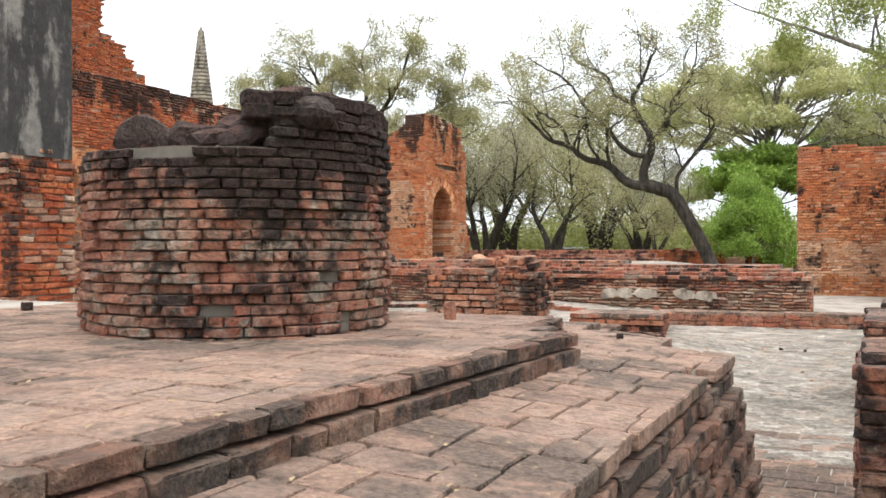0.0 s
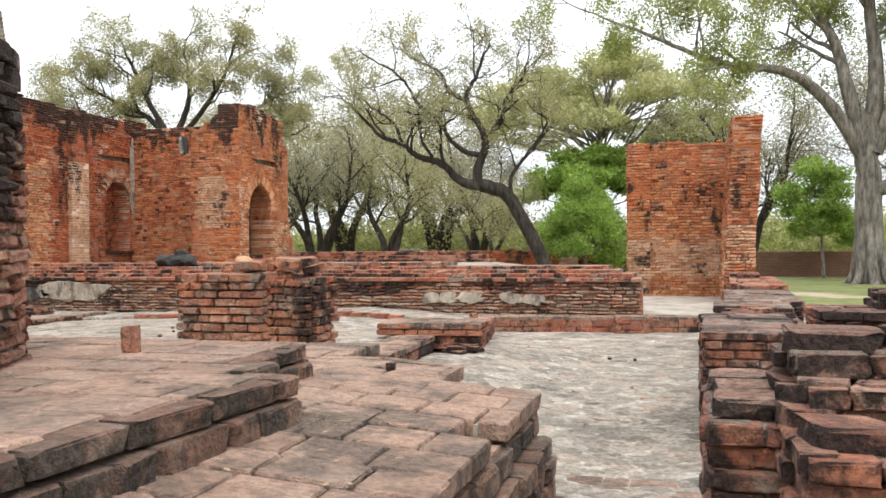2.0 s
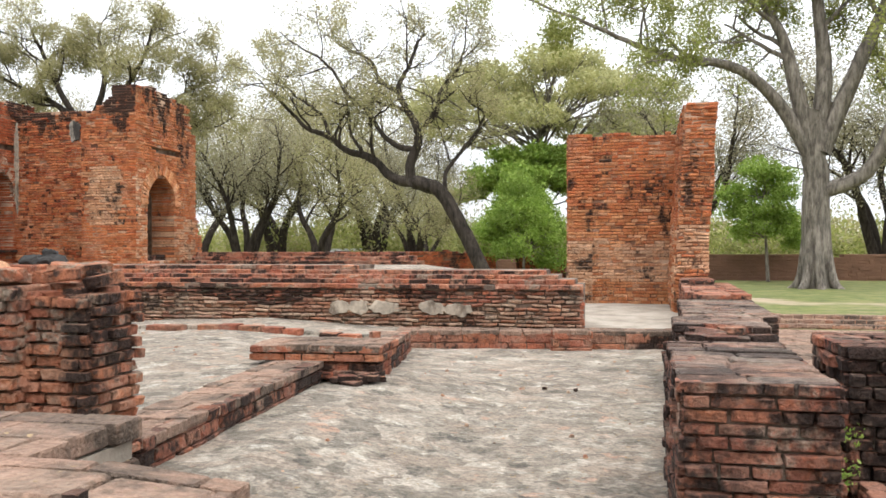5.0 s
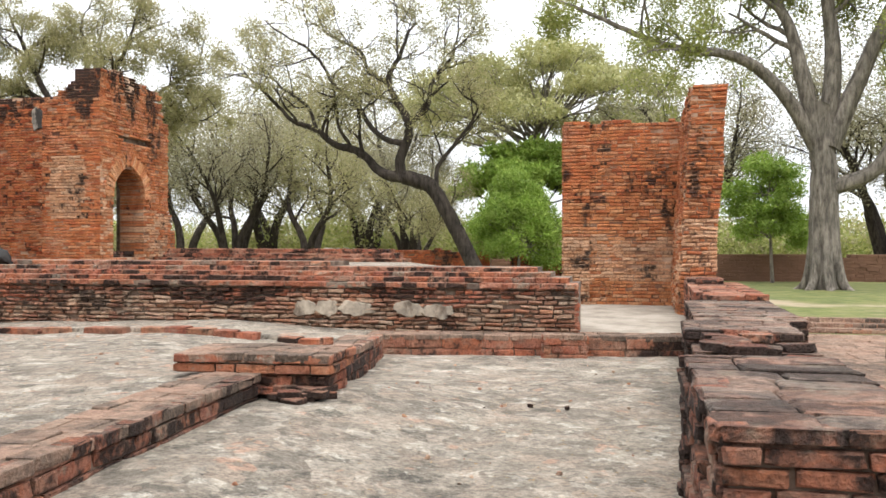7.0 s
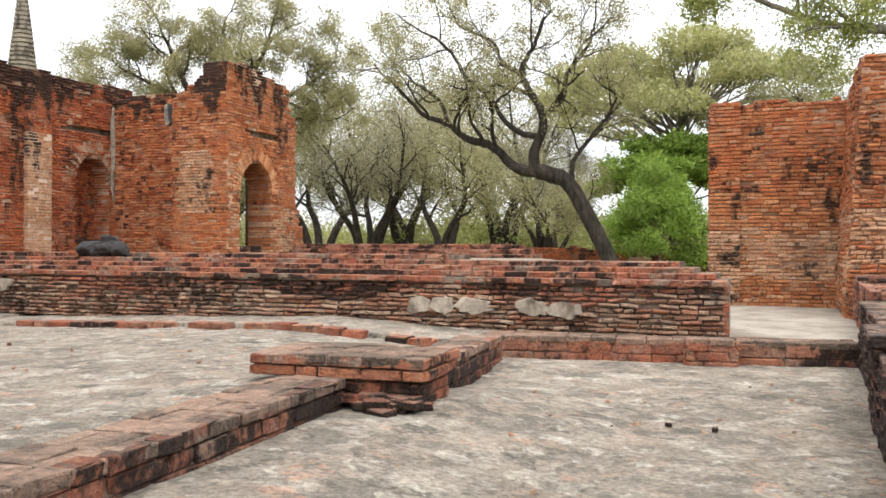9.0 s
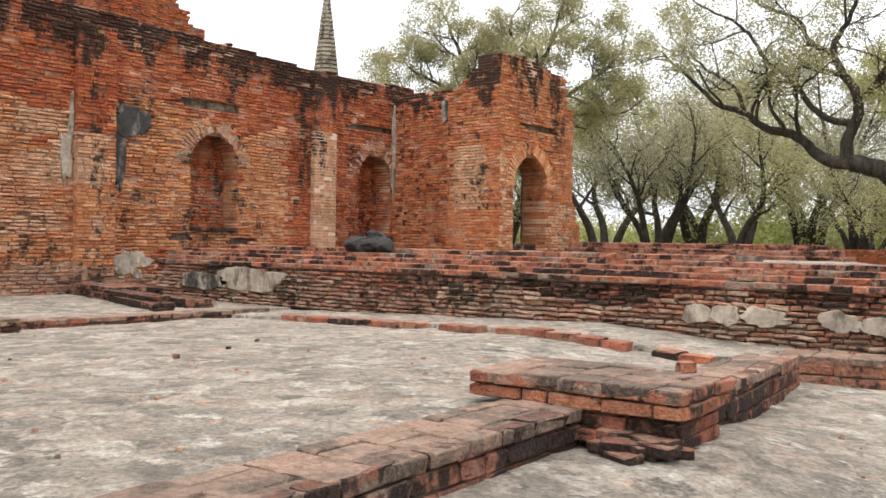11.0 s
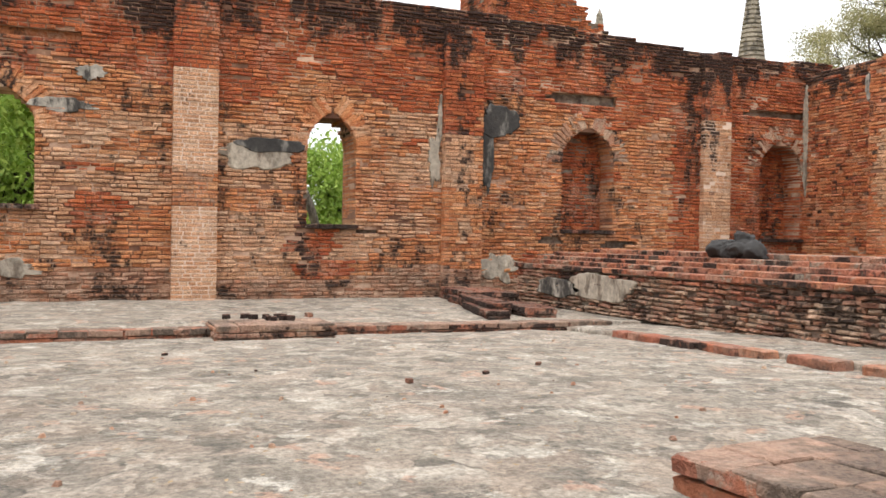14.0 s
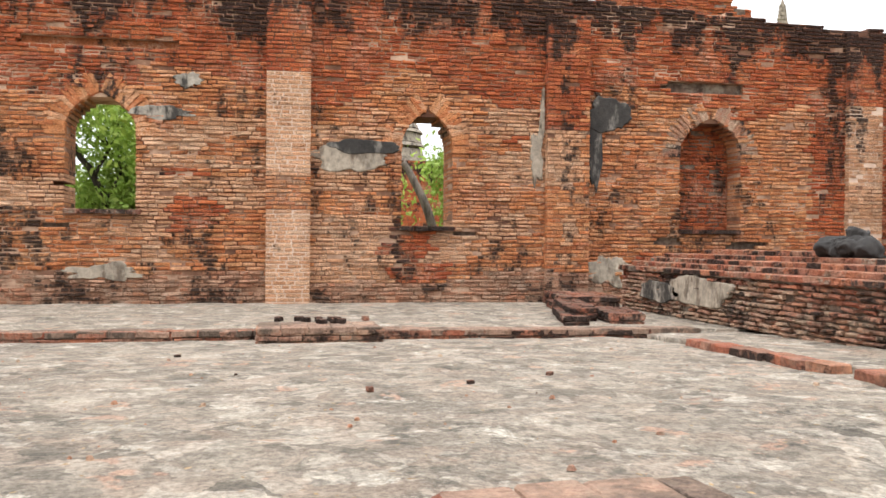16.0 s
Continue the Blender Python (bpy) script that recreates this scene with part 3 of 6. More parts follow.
def arch_runs(s0, s1, holes):
    """Solid stretches between s0 and s1 outside pointed openings (left, right, sill, spring, apex)."""
    def runs(z):
        cuts = []
        for a, b, sill, spring, apex in holes:
            if sill < z < apex:
                w = (b - a) / 2
                if z > spring:
                    w *= 1 - ((z - spring) / (apex - spring)) ** 2.4
                cuts.append(((a + b) / 2 - w, (a + b) / 2 + w))
        out, at = [], s0
        for a, b in sorted(cuts):
            out.append((at, a))
            at = b
        out.append((at, s1))
        return out
    return runs


def arch_fan(face, hole, meshes, parent, long=0.34, d=0.035, deep=0.16, broken=0.1):
    """The ring of bricks on edge round a pointed opening."""
    a, b, sill, spring, apex = hole
    m, w = (a + b) / 2, (b - a) / 2
    pts = []
    for side in (-1, 1):
        for z in np.linspace(spring - 0.12, apex - 0.004, 160):
            k = max(0.0, (z - spring) / (apex - spring))
            pts.append((side, m + side * w * (1 - k ** 2.4), z))
    for side in (-1, 1):
        line = [(x, z) for q, x, z in pts if q == side]
        walked = 0.0
        for (xa, za), (xb, zb) in zip(line[:-1], line[1:]):
            step = math.hypot(xb - xa, zb - za)
            walked += step
            if walked < 0.074:
                continue
            walked = 0.0
            if rng.random() < broken:
                continue
            tx, tz = (xb - xa) / step, (zb - za) / step
            nx, nz = -tz * side * -1, tx * side * -1 * -1
            if nx * side < 0:
                nx = -nx
            nz = abs(nz)
            q = long * (0.85 + 0.3 * rng.random())
            cx, cz = xa + nx * q / 2, za + nz * q / 2
            lean = math.atan2(nz, nx)
            M = Matrix(((*face.s, 0), (*(-face.n), 0), (0, 0, 1, 0), (0, 0, 0, 1))).to_3x3().transposed().to_4x4()
            p = face.at(cx, cz, d - deep / 2)
            ob = new("arch_brick", meshes[int(rng.integers(len(meshes)))])
            ob.matrix_basis = Matrix.Translation(p) @ M @ Matrix.Rotation(-lean, 4, "Y") @ Matrix.Diagonal((q, deep, 0.082, 1))
            ob.parent = parent


P_TILE = piece_meshes("tile", [M_TILE], 8, 0.05)
P_TOP = piece_meshes("top_slab", [M_TOP], 8, 0.10)
P_EDGE = piece_meshes("edge_brick", [M_EDGE], 8, 0.11)
P_BLOCK = piece_meshes("sooty_brick", [M_BLOCK], 8, 0.14)
P_STUB = piece_meshes("stub_brick", [M_STUB], 8, 0.13)
P_FAN = piece_meshes("pale_fan_brick", [M_WALL2], 6, 0.07)
P_PALE = piece_meshes("pale_brick", [M_PALE], 6, 0.04)
P_FAN2 = piece_meshes("dark_fan_brick", [M_PALELOW], 6, 0.08)
P_ROUND = piece_meshes("rough_stone", [M_ROUND], 6, 0.11)
P_RUBBLE = piece_meshes("rubble_brick", [M_BLOCK], 8, 0.20)
P_ROUND2 = piece_meshes("round_brick", [M_ROUND], 10, 0.17)
P_LOW = piece_meshes("low_brick", [M_LOW], 8, 0.13)


def brick_box(owner, x, y, angle, L, W, z0, z1, faces, mat, meshes=None, course=0.075, length=0.27, slope=0.0, top=True, tile=(0.30, 0.16), batter=None, proud=0.025, top_mat=None, raggedness=0.0, seed=0, top_meshes=None, joint=0.012):
    """A block of masonry: L along the angle, W to its left. faces: r, l (long sides), a, b (ends)."""
    c, s = math.cos(radians(angle)), math.sin(radians(angle))
    at = lambda p, q: (x + c * p - s * q, y + s * p + c * q)
    sides = {"r": (*at(0, 0), angle, L, slope), "b": (*at(L, 0), angle + 90, W, 0.0), "l": (*at(L, W), angle + 180, L, -slope), "a": (*at(0, W), angle + 270, W, 0.0)}
    lift = {"r": 0.0, "b": slope * L, "l": slope * L, "a": 0.0}
    V = []
    for z, g in ((z0, 0.02), (z1 - 0.03, 0.03)):
        for p, q in ((g, g), (L - g, g), (L - g, W - g), (g, W - g)):
            V.append((*at(p, q), z + slope * p))
    core = mesh_object("core", V, [[3, 2, 1, 0], [4, 5, 6, 7], [0, 1, 5, 4], [1, 2, 6, 5], [2, 3, 7, 6], [3, 0, 4, 7]], M_MORTAR, None, owner)
    for f in faces:
        px, py, ang, run, sl = sides[f]
        face = Plane(px, py, ang, batter if f == "r" else None, sl)
        line = (lambda q: z1 + lift[f] + wave(q, raggedness, seed, 1.1)) if raggedness else None
        rows = lay(z0 + lift[f], z1 + lift[f] + raggedness * 0.3, course, lambda z: [(0, run)], line, length, joint)
        if meshes:
            brick_pieces(rows, face, meshes, owner, proud)
        else:
            brick_mesh("bricks", rows, face, [mat], owner, proud=proud, deep=0.2, back=0.1)
    if top:
        m = top_meshes or meshes or piece_meshes("top_brick", [top_mat or mat], 4, 0.05)
        kx = 0.0
        while kx < L - 0.03:
            w = min(tile[1] * (0.9 + 0.25 * rng.random()), L - kx)
            q = -rng.random() * 0.15
            while q < W - 0.04:
                h = tile[0] * (0.8 + 0.4 * rng.random())
                q0, q1 = max(q, -0.02), min(q + h, W + 0.02)
                if q1 - q0 > 0.06:
                    px, py = at(kx + w / 2, (q0 + q1) / 2)
                    put_piece("top_brick", m, (px, py, z1 + slope * (kx + w / 2) - 0.035 + 0.012 * rng.random()), (w - 0.01, q1 - q0 - 0.01, 0.075), angle + (rng.random() - 0.5) * 4, ((rng.random() - 0.5) * 3, (rng.random() - 0.5) * 3), owner)
                q += h
            kx += w
    return core


def boulder_meshes(name, mat, count=5):
    """Lumps of old core: rounded, broken, uneven."""
    made = []
    for k in range(count):
        bm = bmesh.new()
        bmesh.ops.create_icosphere(bm, subdivisions=2, radius=0.55)
        for v in bm.verts:
            v.co += 0.22 * noise.noise_vector(v.co * 1.6 + Vector((k * 5.0, 1, 2))) + 0.07 * noise.noise_vector(v.co * 5 + Vector((k, 3, 3)))
        me = bpy.data.meshes.new(name)
        bm.to_mesh(me)
        bm.free()
        me.materials.append(mat)
        made.append(me)
    return made


P_LUMP = boulder_meshes("lump", M_ROUND)

# ---- ground and floors ----
LOWER = -0.36


def lower_floor(x, y):
    """The sunken floor, rising a little towards the curb."""
    k = min(1.0, max(0.0, (17.5 - y) / 2.5))
    return LOWER + min(0.21, 0.16 * max(0.0, -1.4 - x)) * k * k * (3 - 2 * k)


def left_floor(x, y):
    dip = min(1.0, max(0.0, (x + 6.4) / 2.0)) * min(1.0, max(0.0, (y - 15.0) / 3.5))
    return max(-0.2, -0.03 * max(0.0, -5.8 - x)) - 0.14 * dip


def terrace_z(x, y):
    return left_floor(x, y) + (0.10 if x < -12.0 else 0.055)


def ground_z(x, y):
    return -0.62


gx = np.concatenate([[-900, -400, -200, -120, -80, -60], np.arange(-50, 61, 2.0), [80, 120, 200, 400, 900]])
gy = np.concatenate([[-900, -300, -100, -50, -30], np.arange(-20, 101, 2.0), [130, 180, 300, 500, 1500]])
GX, GY = np.meshgrid(gx, gy, indexing="ij")
GZ = np.vectorize(lambda x, y: -0.5 + (0.06 * noise.fractal(Vector((x * 0.2, y * 0.2, 0)), 1, 2, 3) if y > 27 else -0.12))(GX, GY)
GI = np.arange(GX.size).reshape(GX.shape)
tagged(mesh_object("ground", np.stack([GX, GY, GZ], -1).reshape(-1, 3), np.stack([GI[:-1, :-1], GI[1:, :-1], GI[1:, 1:], GI[:-1, 1:]], -1).reshape(-1, 4), M_GRASS, None, None, True),
       "short lawn with bare earth patches reaching the trees", "ground", kind="structure")

sheet("floor_lower", -4.4, 1.2, 8.0, 20.4, 0.12, lower_floor, M_FLOOR, 0.016, label="worn grey lime floor with pale bald patches")
sheet("floor_upper", -13.0, -2.6, 8.4, 19.2, 0.12, left_floor, M_FLOOR, 0.02, label="worn grey lime floor, cracked and stained", keep=lambda x, y: x < -3.5 - (y - 10.6) * 0.05 if y < 15 else x < -3.3 - (y - 15) * 0.13)
sheet("floor_terrace", -18.6, -12.4, 3.0, 20.5, 0.1, lambda x, y: terrace_z(x, y) - 0.02, M_FLOOR, 0.02, label="grey earth terrace at the foot of the wall", keep=lambda x, y: x < -12.98 + 0.07 * max(0.0, y - 15.2))
sheet("floor_terrace_north", -12.6, -3.95, 18.75, 20.5, 0.15, lambda x, y: left_floor(x, y) + 0.055, M_FLOOR, 0.02, label="narrow grey terrace before the low wall")
sheet("floor_sand", -3.9, 1.3, 19.6, 29.5, 0.1, lambda x, y: -0.11, M_SAND, 0.02, label="sandy passage floor between ruined walls", keep=lambda x, y: y > 19.72 + 0.144 * (x + 3.9))
paving = thing("pavement_corridor", "worn brick paving of the corridor floor", "pavement", "structure")
box_mesh("bedding", ((-0.9, -2), (1.25, -2), (1.25, 10.4), (0.5, 10.4), (0.5, 9.15), (-0.9, 9.15), -0.6, LOWER - 0.014), M_SAND, paving)
tile_pieces(lambda x, y: True, (-0.85, 0.45, 3.2, 9.1), lambda x, y: LOWER, (0.34, 0.24), P_TILE, paving)

court = thing("pavement_court", "pinkish brick-paved court beyond the broken wall", "pavement", "structure")
box_mesh("bedding", ((1.2, 4), (9.5, 4), (9.5, 25.2), (1.2, 25.2), -0.9, -0.47), M_TILE, court)
tile_pieces(lambda x, y: x < 1.2 + (y - 8) * 0.35, (1.3, 6.5, 15.0, 25.0), lambda x, y: -0.44, (0.42, 0.38), P_TILE, court)
edging = thing("brick_edging", "low stepped brick edging along the lawn", "edging")
for k, (w, zt) in enumerate(((0.75, -0.36), (0.5, -0.28), (0.28, -0.2))):
    brick_box(edging, 2.2, 25.2 + 0.25 * k, 0, 9.0, w, zt - 0.09, zt, "r", M_PALELOW, None, 0.085, 0.3, top_mat=M_TILE, tile=(0.3, 0.22))
brick_box(edging, 4.6, 21.5, 28, 5.0, 0.5, -0.46, -0.3, "ra", M_PALELOW, None, 0.08, 0.3, top_mat=M_TILE, tile=(0.3, 0.22))

# ---- platform of two tiers beside the corridor ----
T1, T2 = 0.53, 0.78
class Flat:
    """A paving: s along x, z along y, d up."""

    def at(self, s, z, d):
        return np.stack([s, z, T2 - 0.02 + d], -1)


platform = thing("brick_platform", "two-tiered brick platform with worn square paving and dark edges", "platform", "structure")


def on_tier1(x, y):
    if y > 7.95:
        return x < -2.07 and y < 8.66
    return x < (-0.70 if y < 7.36 else -1.27)


def tier2_edge(y):
    return -1.58 + 0.048 * (y - 4.6) if y < 6.05 else -1.74 if y < 6.35 else -1.93


def on_tier2(x, y):
    return x < tier2_edge(y)


def tier1_z(x, y):
    """The lower tier falls a little towards the corridor."""
    return T1 + 0.075 * min(1.05, max(0.0, -0.75 - x))


for x0, x1, y0, y1 in ((-13, -0.98, -3, 7.33), (-1.0, -0.80, -3, 6.08), (-1.0, -0.80, 6.46, 7.33), (-13, -1.31, 7.33, 7.92), (-13, -2.11, 7.92, 8.62)):
    box_mesh("core", ((x0, y0), (x1, y0), (x1, y1), (x0, y1), -0.55, tier1_z(0, y1) - 0.016), M_SAND, platform)
box_mesh("core", ((-0.99, 6.07), (-0.74, 6.07), (-0.74, 6.47), (-0.99, 6.47), -0.5, T1 - 0.10), M_TILE, platform)
box_mesh("core", ((-13, -3), (-2.05, -3), (-1.66, 6.02), (-13, 6.02), T1 - 0.05, T2 - 0.016), M_SAND, platform)
box_mesh("core", ((-13, 6.02), (-2.0, 6.02), (-2.0, 7.05), (-13, 7.05), T1 - 0.05, T2 - 0.016), M_SAND, platform)
# one slab is gone at the outer edge
tile_pieces(lambda x, y: on_tier1(x, y) and not (x < -1.98 and y < 6.95) and not (x > -0.97 and 6.02 < y < 6.52), (-2.1, -0.70, 1.6, 7.36), tier1_z, (0.33, 0.30), P_TILE, platform, thick=0.085, fall=4.3)
tile_pieces(lambda x, y: not (x < -2.0 and y < 7.1), (-6.2, -1.27, 6.9, 7.93), tier1_z, (0.36, 0.30), P_TILE, platform, thick=0.085, fall=4.3)
tile_pieces(lambda x, y: True, (-6.2, -2.07, 7.93, 8.66), tier1_z, (0.36, 0.26), P_TILE, platform, thick=0.085, fall=4.3)
tile_pieces(on_tier2, (-6.8, -1.50, 1.2, 7.1), lambda x, y: T2 + 0.004, (0.42, 0.29), P_TILE, platform, thick=0.09, edge=lambda y: tier2_edge(y) - 0.07)
rest = lay(-7, 5, 0.3, lambda z: [(-12.5, -6.8)] if z > 1.2 else [(-12.5, -1.6)], None, 0.42)
brick_mesh("far_tiles", rest, Flat(), [M_TILE], platform, proud=0.012, back=0.05)
# the upper step: two courses, the lower one drawn in
for z0, z1, back in ((T2 - 0.088, T2, 0.0), (T1 + 0.035, T2 - 0.092, 0.035)):
    for x, y, ang, run in ((-1.825, -0.5, 87.25, 6.55), (-1.74, 6.05, 90, 0.3), (-1.93, 6.35, 90, 0.72), (-1.51, 6.05, 180, 0.25), (-1.74, 6.35, 180, 0.2), (-1.93, 7.08, 180, 3.2)):
        brick_pieces(lay(z0, z1, z1 - z0, lambda z: [(0, run)], None, 0.36, 0.008), Plane(x, y, ang, lambda z, b=back: b + 0 * z), P_EDGE, platform, 0.02, 0.24, "edge_brick")


def batter(z):
    return np.where(z > 0.28, 0.0, np.where(z > 0.0, 0.07, np.where(z > -0.17, 0.13, 0.19)))


for x, y, ang, run, top in ((-0.72, 1.2, 90, 6.14, T1), (-0.72, 7.34, 180, 0.58, T1), (-1.29, 7.36, 90, 0.58, T1), (-1.29, 7.94, 180, 0.8, T1), (-2.09, 7.94, 90, 0.7, T1)):
    face = Plane(x, y, ang, batter)
    rows = lay(-0.42, top - 0.082, 0.106, lambda z: [(0, run)], None, 0.30)
    brick_pieces(rows, face, P_EDGE, platform, 0.04, 0.22)

# ---- curb between the two floors ----
curb = thing("brick_curb", "low dark-edged brick curb between two floors", "curb", "structure")
brick_box(curb, -3.18, 10.5, 92.8, 3.95, 0.52, -0.22, 0.065, "ra", M_LOW, P_BLOCK, 0.10, 0.40, tile=(0.26, 0.34), top_meshes=P_TILE)
brick_box(curb, -2.98, 15.2, 98.7, 4.1, 0.5, -0.30, 0.085, "r", M_LOW, P_BLOCK, 0.13, 0.44, slope=-0.037, tile=(0.26, 0.32), top_meshes=P_TILE)
brick_box(curb, -3.9, 19.42, 8.2, 4.6, 0.55, -0.42, -0.08, "r", M_LOW, P_LOW, 0.16, 0.55, tile=(0.26, 0.34), top_meshes=P_TILE)
brick_box(curb, -1.35, 19.55, 8.2, 0.62, 0.4, -0.42, -0.05, "rab", M_LOW, P_LOW, 0.12, 0.34, tile=(0.2, 0.3), top_meshes=P_TILE)
bench = thing("brick_bench", "broken brick plinth with black-stained lower courses", "plinth")
brick_box(bench, -4.2, 14.42, 3, 1.46, 0.85, 0.06, 0.23, "rabl", M_STUB, P_STUB, 0.083, 0.34, tile=(0.26, 0.30), top_meshes=P_TILE, joint=0.016)
brick_box(bench, -3.45, 14.5, 3, 0.66, 0.72, -0.38, 0.11, "rb", M_LOW, P_LOW, 0.085, 0.26, top=False)
for k in range(14):
    put_piece("rubble_brick", P_LOW, (-3.35 + 0.62 * rng.random(), 14.28 + 0.3 * rng.random(), -0.16 + 0.1 * rng.random()), (0.22, 0.13, 0.06), rng.random() * 50 - 25, (rng.random() * 14 - 7, rng.random() * 10 - 5), bench)
# thin step lines on the upper floor
step_line = thing("floor_step", "thin line of bricks stepping up to the terrace", "step", "structure")
for x, y, ang, run, zt in ((-10.9, 18.72, -2.0, 6.8, 0.0), ):
    s = 0.0
    while s < run:
        q = 0.3 + 0.12 * rng.random()
        if rng.random() > 0.12:
            px, py = x + s * math.cos(radians(ang)), y + s * math.sin(radians(ang)) + 0.03 * rng.random()
            put_piece("brick", P_LOW, (px, py, left_floor(px, py) + 0.035), (q - 0.01, 0.24, 0.10), ang + (rng.random() - 0.5) * 5, (0, 0), step_line)
        s += q
brick_box(step_line, -12.75, 3.0, 89.5, 10.8, 0.35, -0.25, -0.09, "r", M_LOW, P_LOW, 0.085, 0.4, tile=(0.3, 0.36), top_meshes=P_TILE)
brick_box(step_line, -12.25, 13.75, 90, 1.5, 0.8, -0.24, -0.02, "rab", M_PALELOW, P_FAN2, 0.07, 0.26, tile=(0.3, 0.3), top_meshes=P_TILE)
brick_box(step_line, -12.65, 15.2, 86.0, 4.3, 0.35, -0.25, -0.09, "r", M_LOW, P_LOW, 0.085, 0.4, tile=(0.3, 0.36), top_meshes=P_TILE)

# ---- the long wall with its windows ----
wall = thing("wall_west", "tall ruined red brick wall with pointed windows and black-stained top", "wall", "structure")
WX, W0, W1 = -18.35, 2.0, 29.9
H1, H2, H3, H4 = (10.29, 11.49, 1.56, 3.0, 3.69), (16.36, 17.34, 1.32, 2.85, 3.58), (22.08, 23.4, 1.32, 2.9, 3.64), (27.62, 28.9, 1.2, 2.9, 3.66)
west = Plane(WX, 0, 90)


def west_top(s):
    return 5.9 - 0.045 * np.clip(s - 19.8, 0, 6) + wave(s, 0.05, 3, 1.8)


def west_style(s, z):
    r = np.array([noise.noise(Vector((a * 0.45, b * 0.75, 2.0))) for a, b in zip(s, z)])
    r2 = np.array([noise.noise(Vector((a * 0.9, b * 1.3, 6.0))) for a, b in zip(s, z)])
    pale = ((s > 14.63) & (s < 16.1) & (z < 1.55)) | ((s > 14.65) & (s < 16.3) & (z > 2.0) & (z < 3.2)) | ((s > 11.7) & (s < 13.8) & (z > 2.35) & (z < 3.0 + 0.12 * (s - 11.7)))
    pale |= (s > 18.0) & (s < 19.1) & (z > 2.2) & (z < 3.7) & (r2 > -0.15)
    pale |= (s > 9) & (s < 20) & (z > 0.6) & (z < 3.3) & (r2 > 0.16)
    orange = (z < 3.9 + r) & (z > 0.2) & (r > -0.34) & (s < 25)
    low = z < 0.38 + 0.35 * r
    return np.where(low, 3, np.where(pale & (r2 > -0.32), 2, np.where(orange, 1, 0))).astype(int)


west_mats = [M_WALL, M_WALL2, M_PALE, M_FOOT]
slots = [(9.5, 12.1, 4.50, 4.68), (21.8, 23.4, 4.15, 4.32), (27.2, 29.0, 4.2, 4.36), (9.9, 10.3, 1.26, 1.36), (16.0, 16.36, 1.14, 1.26), (17.4, 17.8, 1.2, 1.29), (21.6, 22.1, 1.0, 1.2), (23.2, 23.9, 0.95, 1.12)]
rows = lay(-0.3, 6.1, 0.076, arch_runs(W0, W1, [H1, H2, H3, H4]), west_top, 0.30, 0.016, 0.008, slots)
core_mesh("core", rows, west, M_WMORTAR, wall, 0.95, 0.014)
brick_mesh("bricks", rows, west, west_mats, wall, west_style, 0.042, 1.3, deep=0.9)
for hole, fan, broken in ((H1, P_FAN, 0.0), (H2, P_FAN, 0.1), (H3, P_FAN2, 0.05), (H4, P_FAN2, 0.2)):
    arch_fan(west, hole, fan, wall, 0.36, 0.03, 0.16, broken)
for s0, s1, z0, z1 in slots:
    box_mesh("slot_back", ((WX - 0.85, s0 - 0.2), (WX - 0.13, s0 - 0.2), (WX - 0.13, s1 + 0.2), (WX - 0.85, s1 + 0.2), z0 - 0.05, z1 + 0.05), M_WALL2 if z0 > 4.4 else M_MORTAR, wall)
# brick filling in the two further openings, with a gap left in one
for hole, gap in ((H3, 0.22), (H4, 0.28)):
    fill = Plane(WX - 0.55, 0, 90)
    rows = lay(hole[2] - 0.05, hole[4], 0.08, lambda z: [(hole[0] + (gap if 1.9 < z < 3.1 else -0.02), hole[1] + 0.02)], None, 0.26)
    core_mesh("filling_core", rows, fill, M_MORTAR, wall, 0.3)
    brick_mesh("filling", rows, fill, [M_WALL], wall, None, 0.05, 1.6)
# worn sills under the openings
for hole in (H1, H2, H3, H4):
    for k in range(int((hole[1] - hole[0]) / 0.27) + 1):
        put_piece("sill_brick", P_BLOCK, (WX - 0.06 + 0.05 * rng.random(), hole[0] + 0.1 + 0.27 * k, hole[2] - 0.02), (0.34, 0.26, 0.085), (rng.random() - 0.5) * 6, (0, 0), wall)
# pilasters
for a, b, zt, zp in ((13.8, 14.63, 5.55, 4.15), (19.2, 20.08, 5.5, -1), (25.8, 26.6, 5.5, 3.95), (8.0, 8.6, 5.5, -1)):
    face = Plane(WX + 0.16, 0, 90)
    rows = lay(-0.25, zt, 0.078, lambda z: [(a, b)], None, 0.28, 0.019 if zp > 4 else 0.013)
    limed = (rows[:, 2] < zp) & ~((rows[:, 2] > 1.6) & (rows[:, 2] < 2.3))
    if limed.any():
        core_mesh("pilaster_core", rows[limed], face, M_LIME, wall, 0.2, 0.003)
    core_mesh("pilaster_core", rows[~limed], face, M_WMORTAR, wall, 0.2, 0.012)
    full = (lambda s, z, q=zp: np.where((z < q) & ~((z > 1.62) & (z < 2.25) & (q > 4)), 2, np.where(z < q, 1, 0)).astype(int)) if zp > 0 else (lambda s, z: west_style(s, z))
    if zp > 4:
        low_rows = (rows[:, 2] < 1.6) | ((rows[:, 2] > 2.25) & (rows[:, 2] < zp))
        brick_pieces(rows[low_rows], face, P_PALE, wall, 0.012, 0.14)
        rows = rows[~low_rows]
    brick_mesh("pilaster", rows, face, west_mats, wall, full, 0.014 if zp > 0 else 0.03, 0.8, deep=0.16)
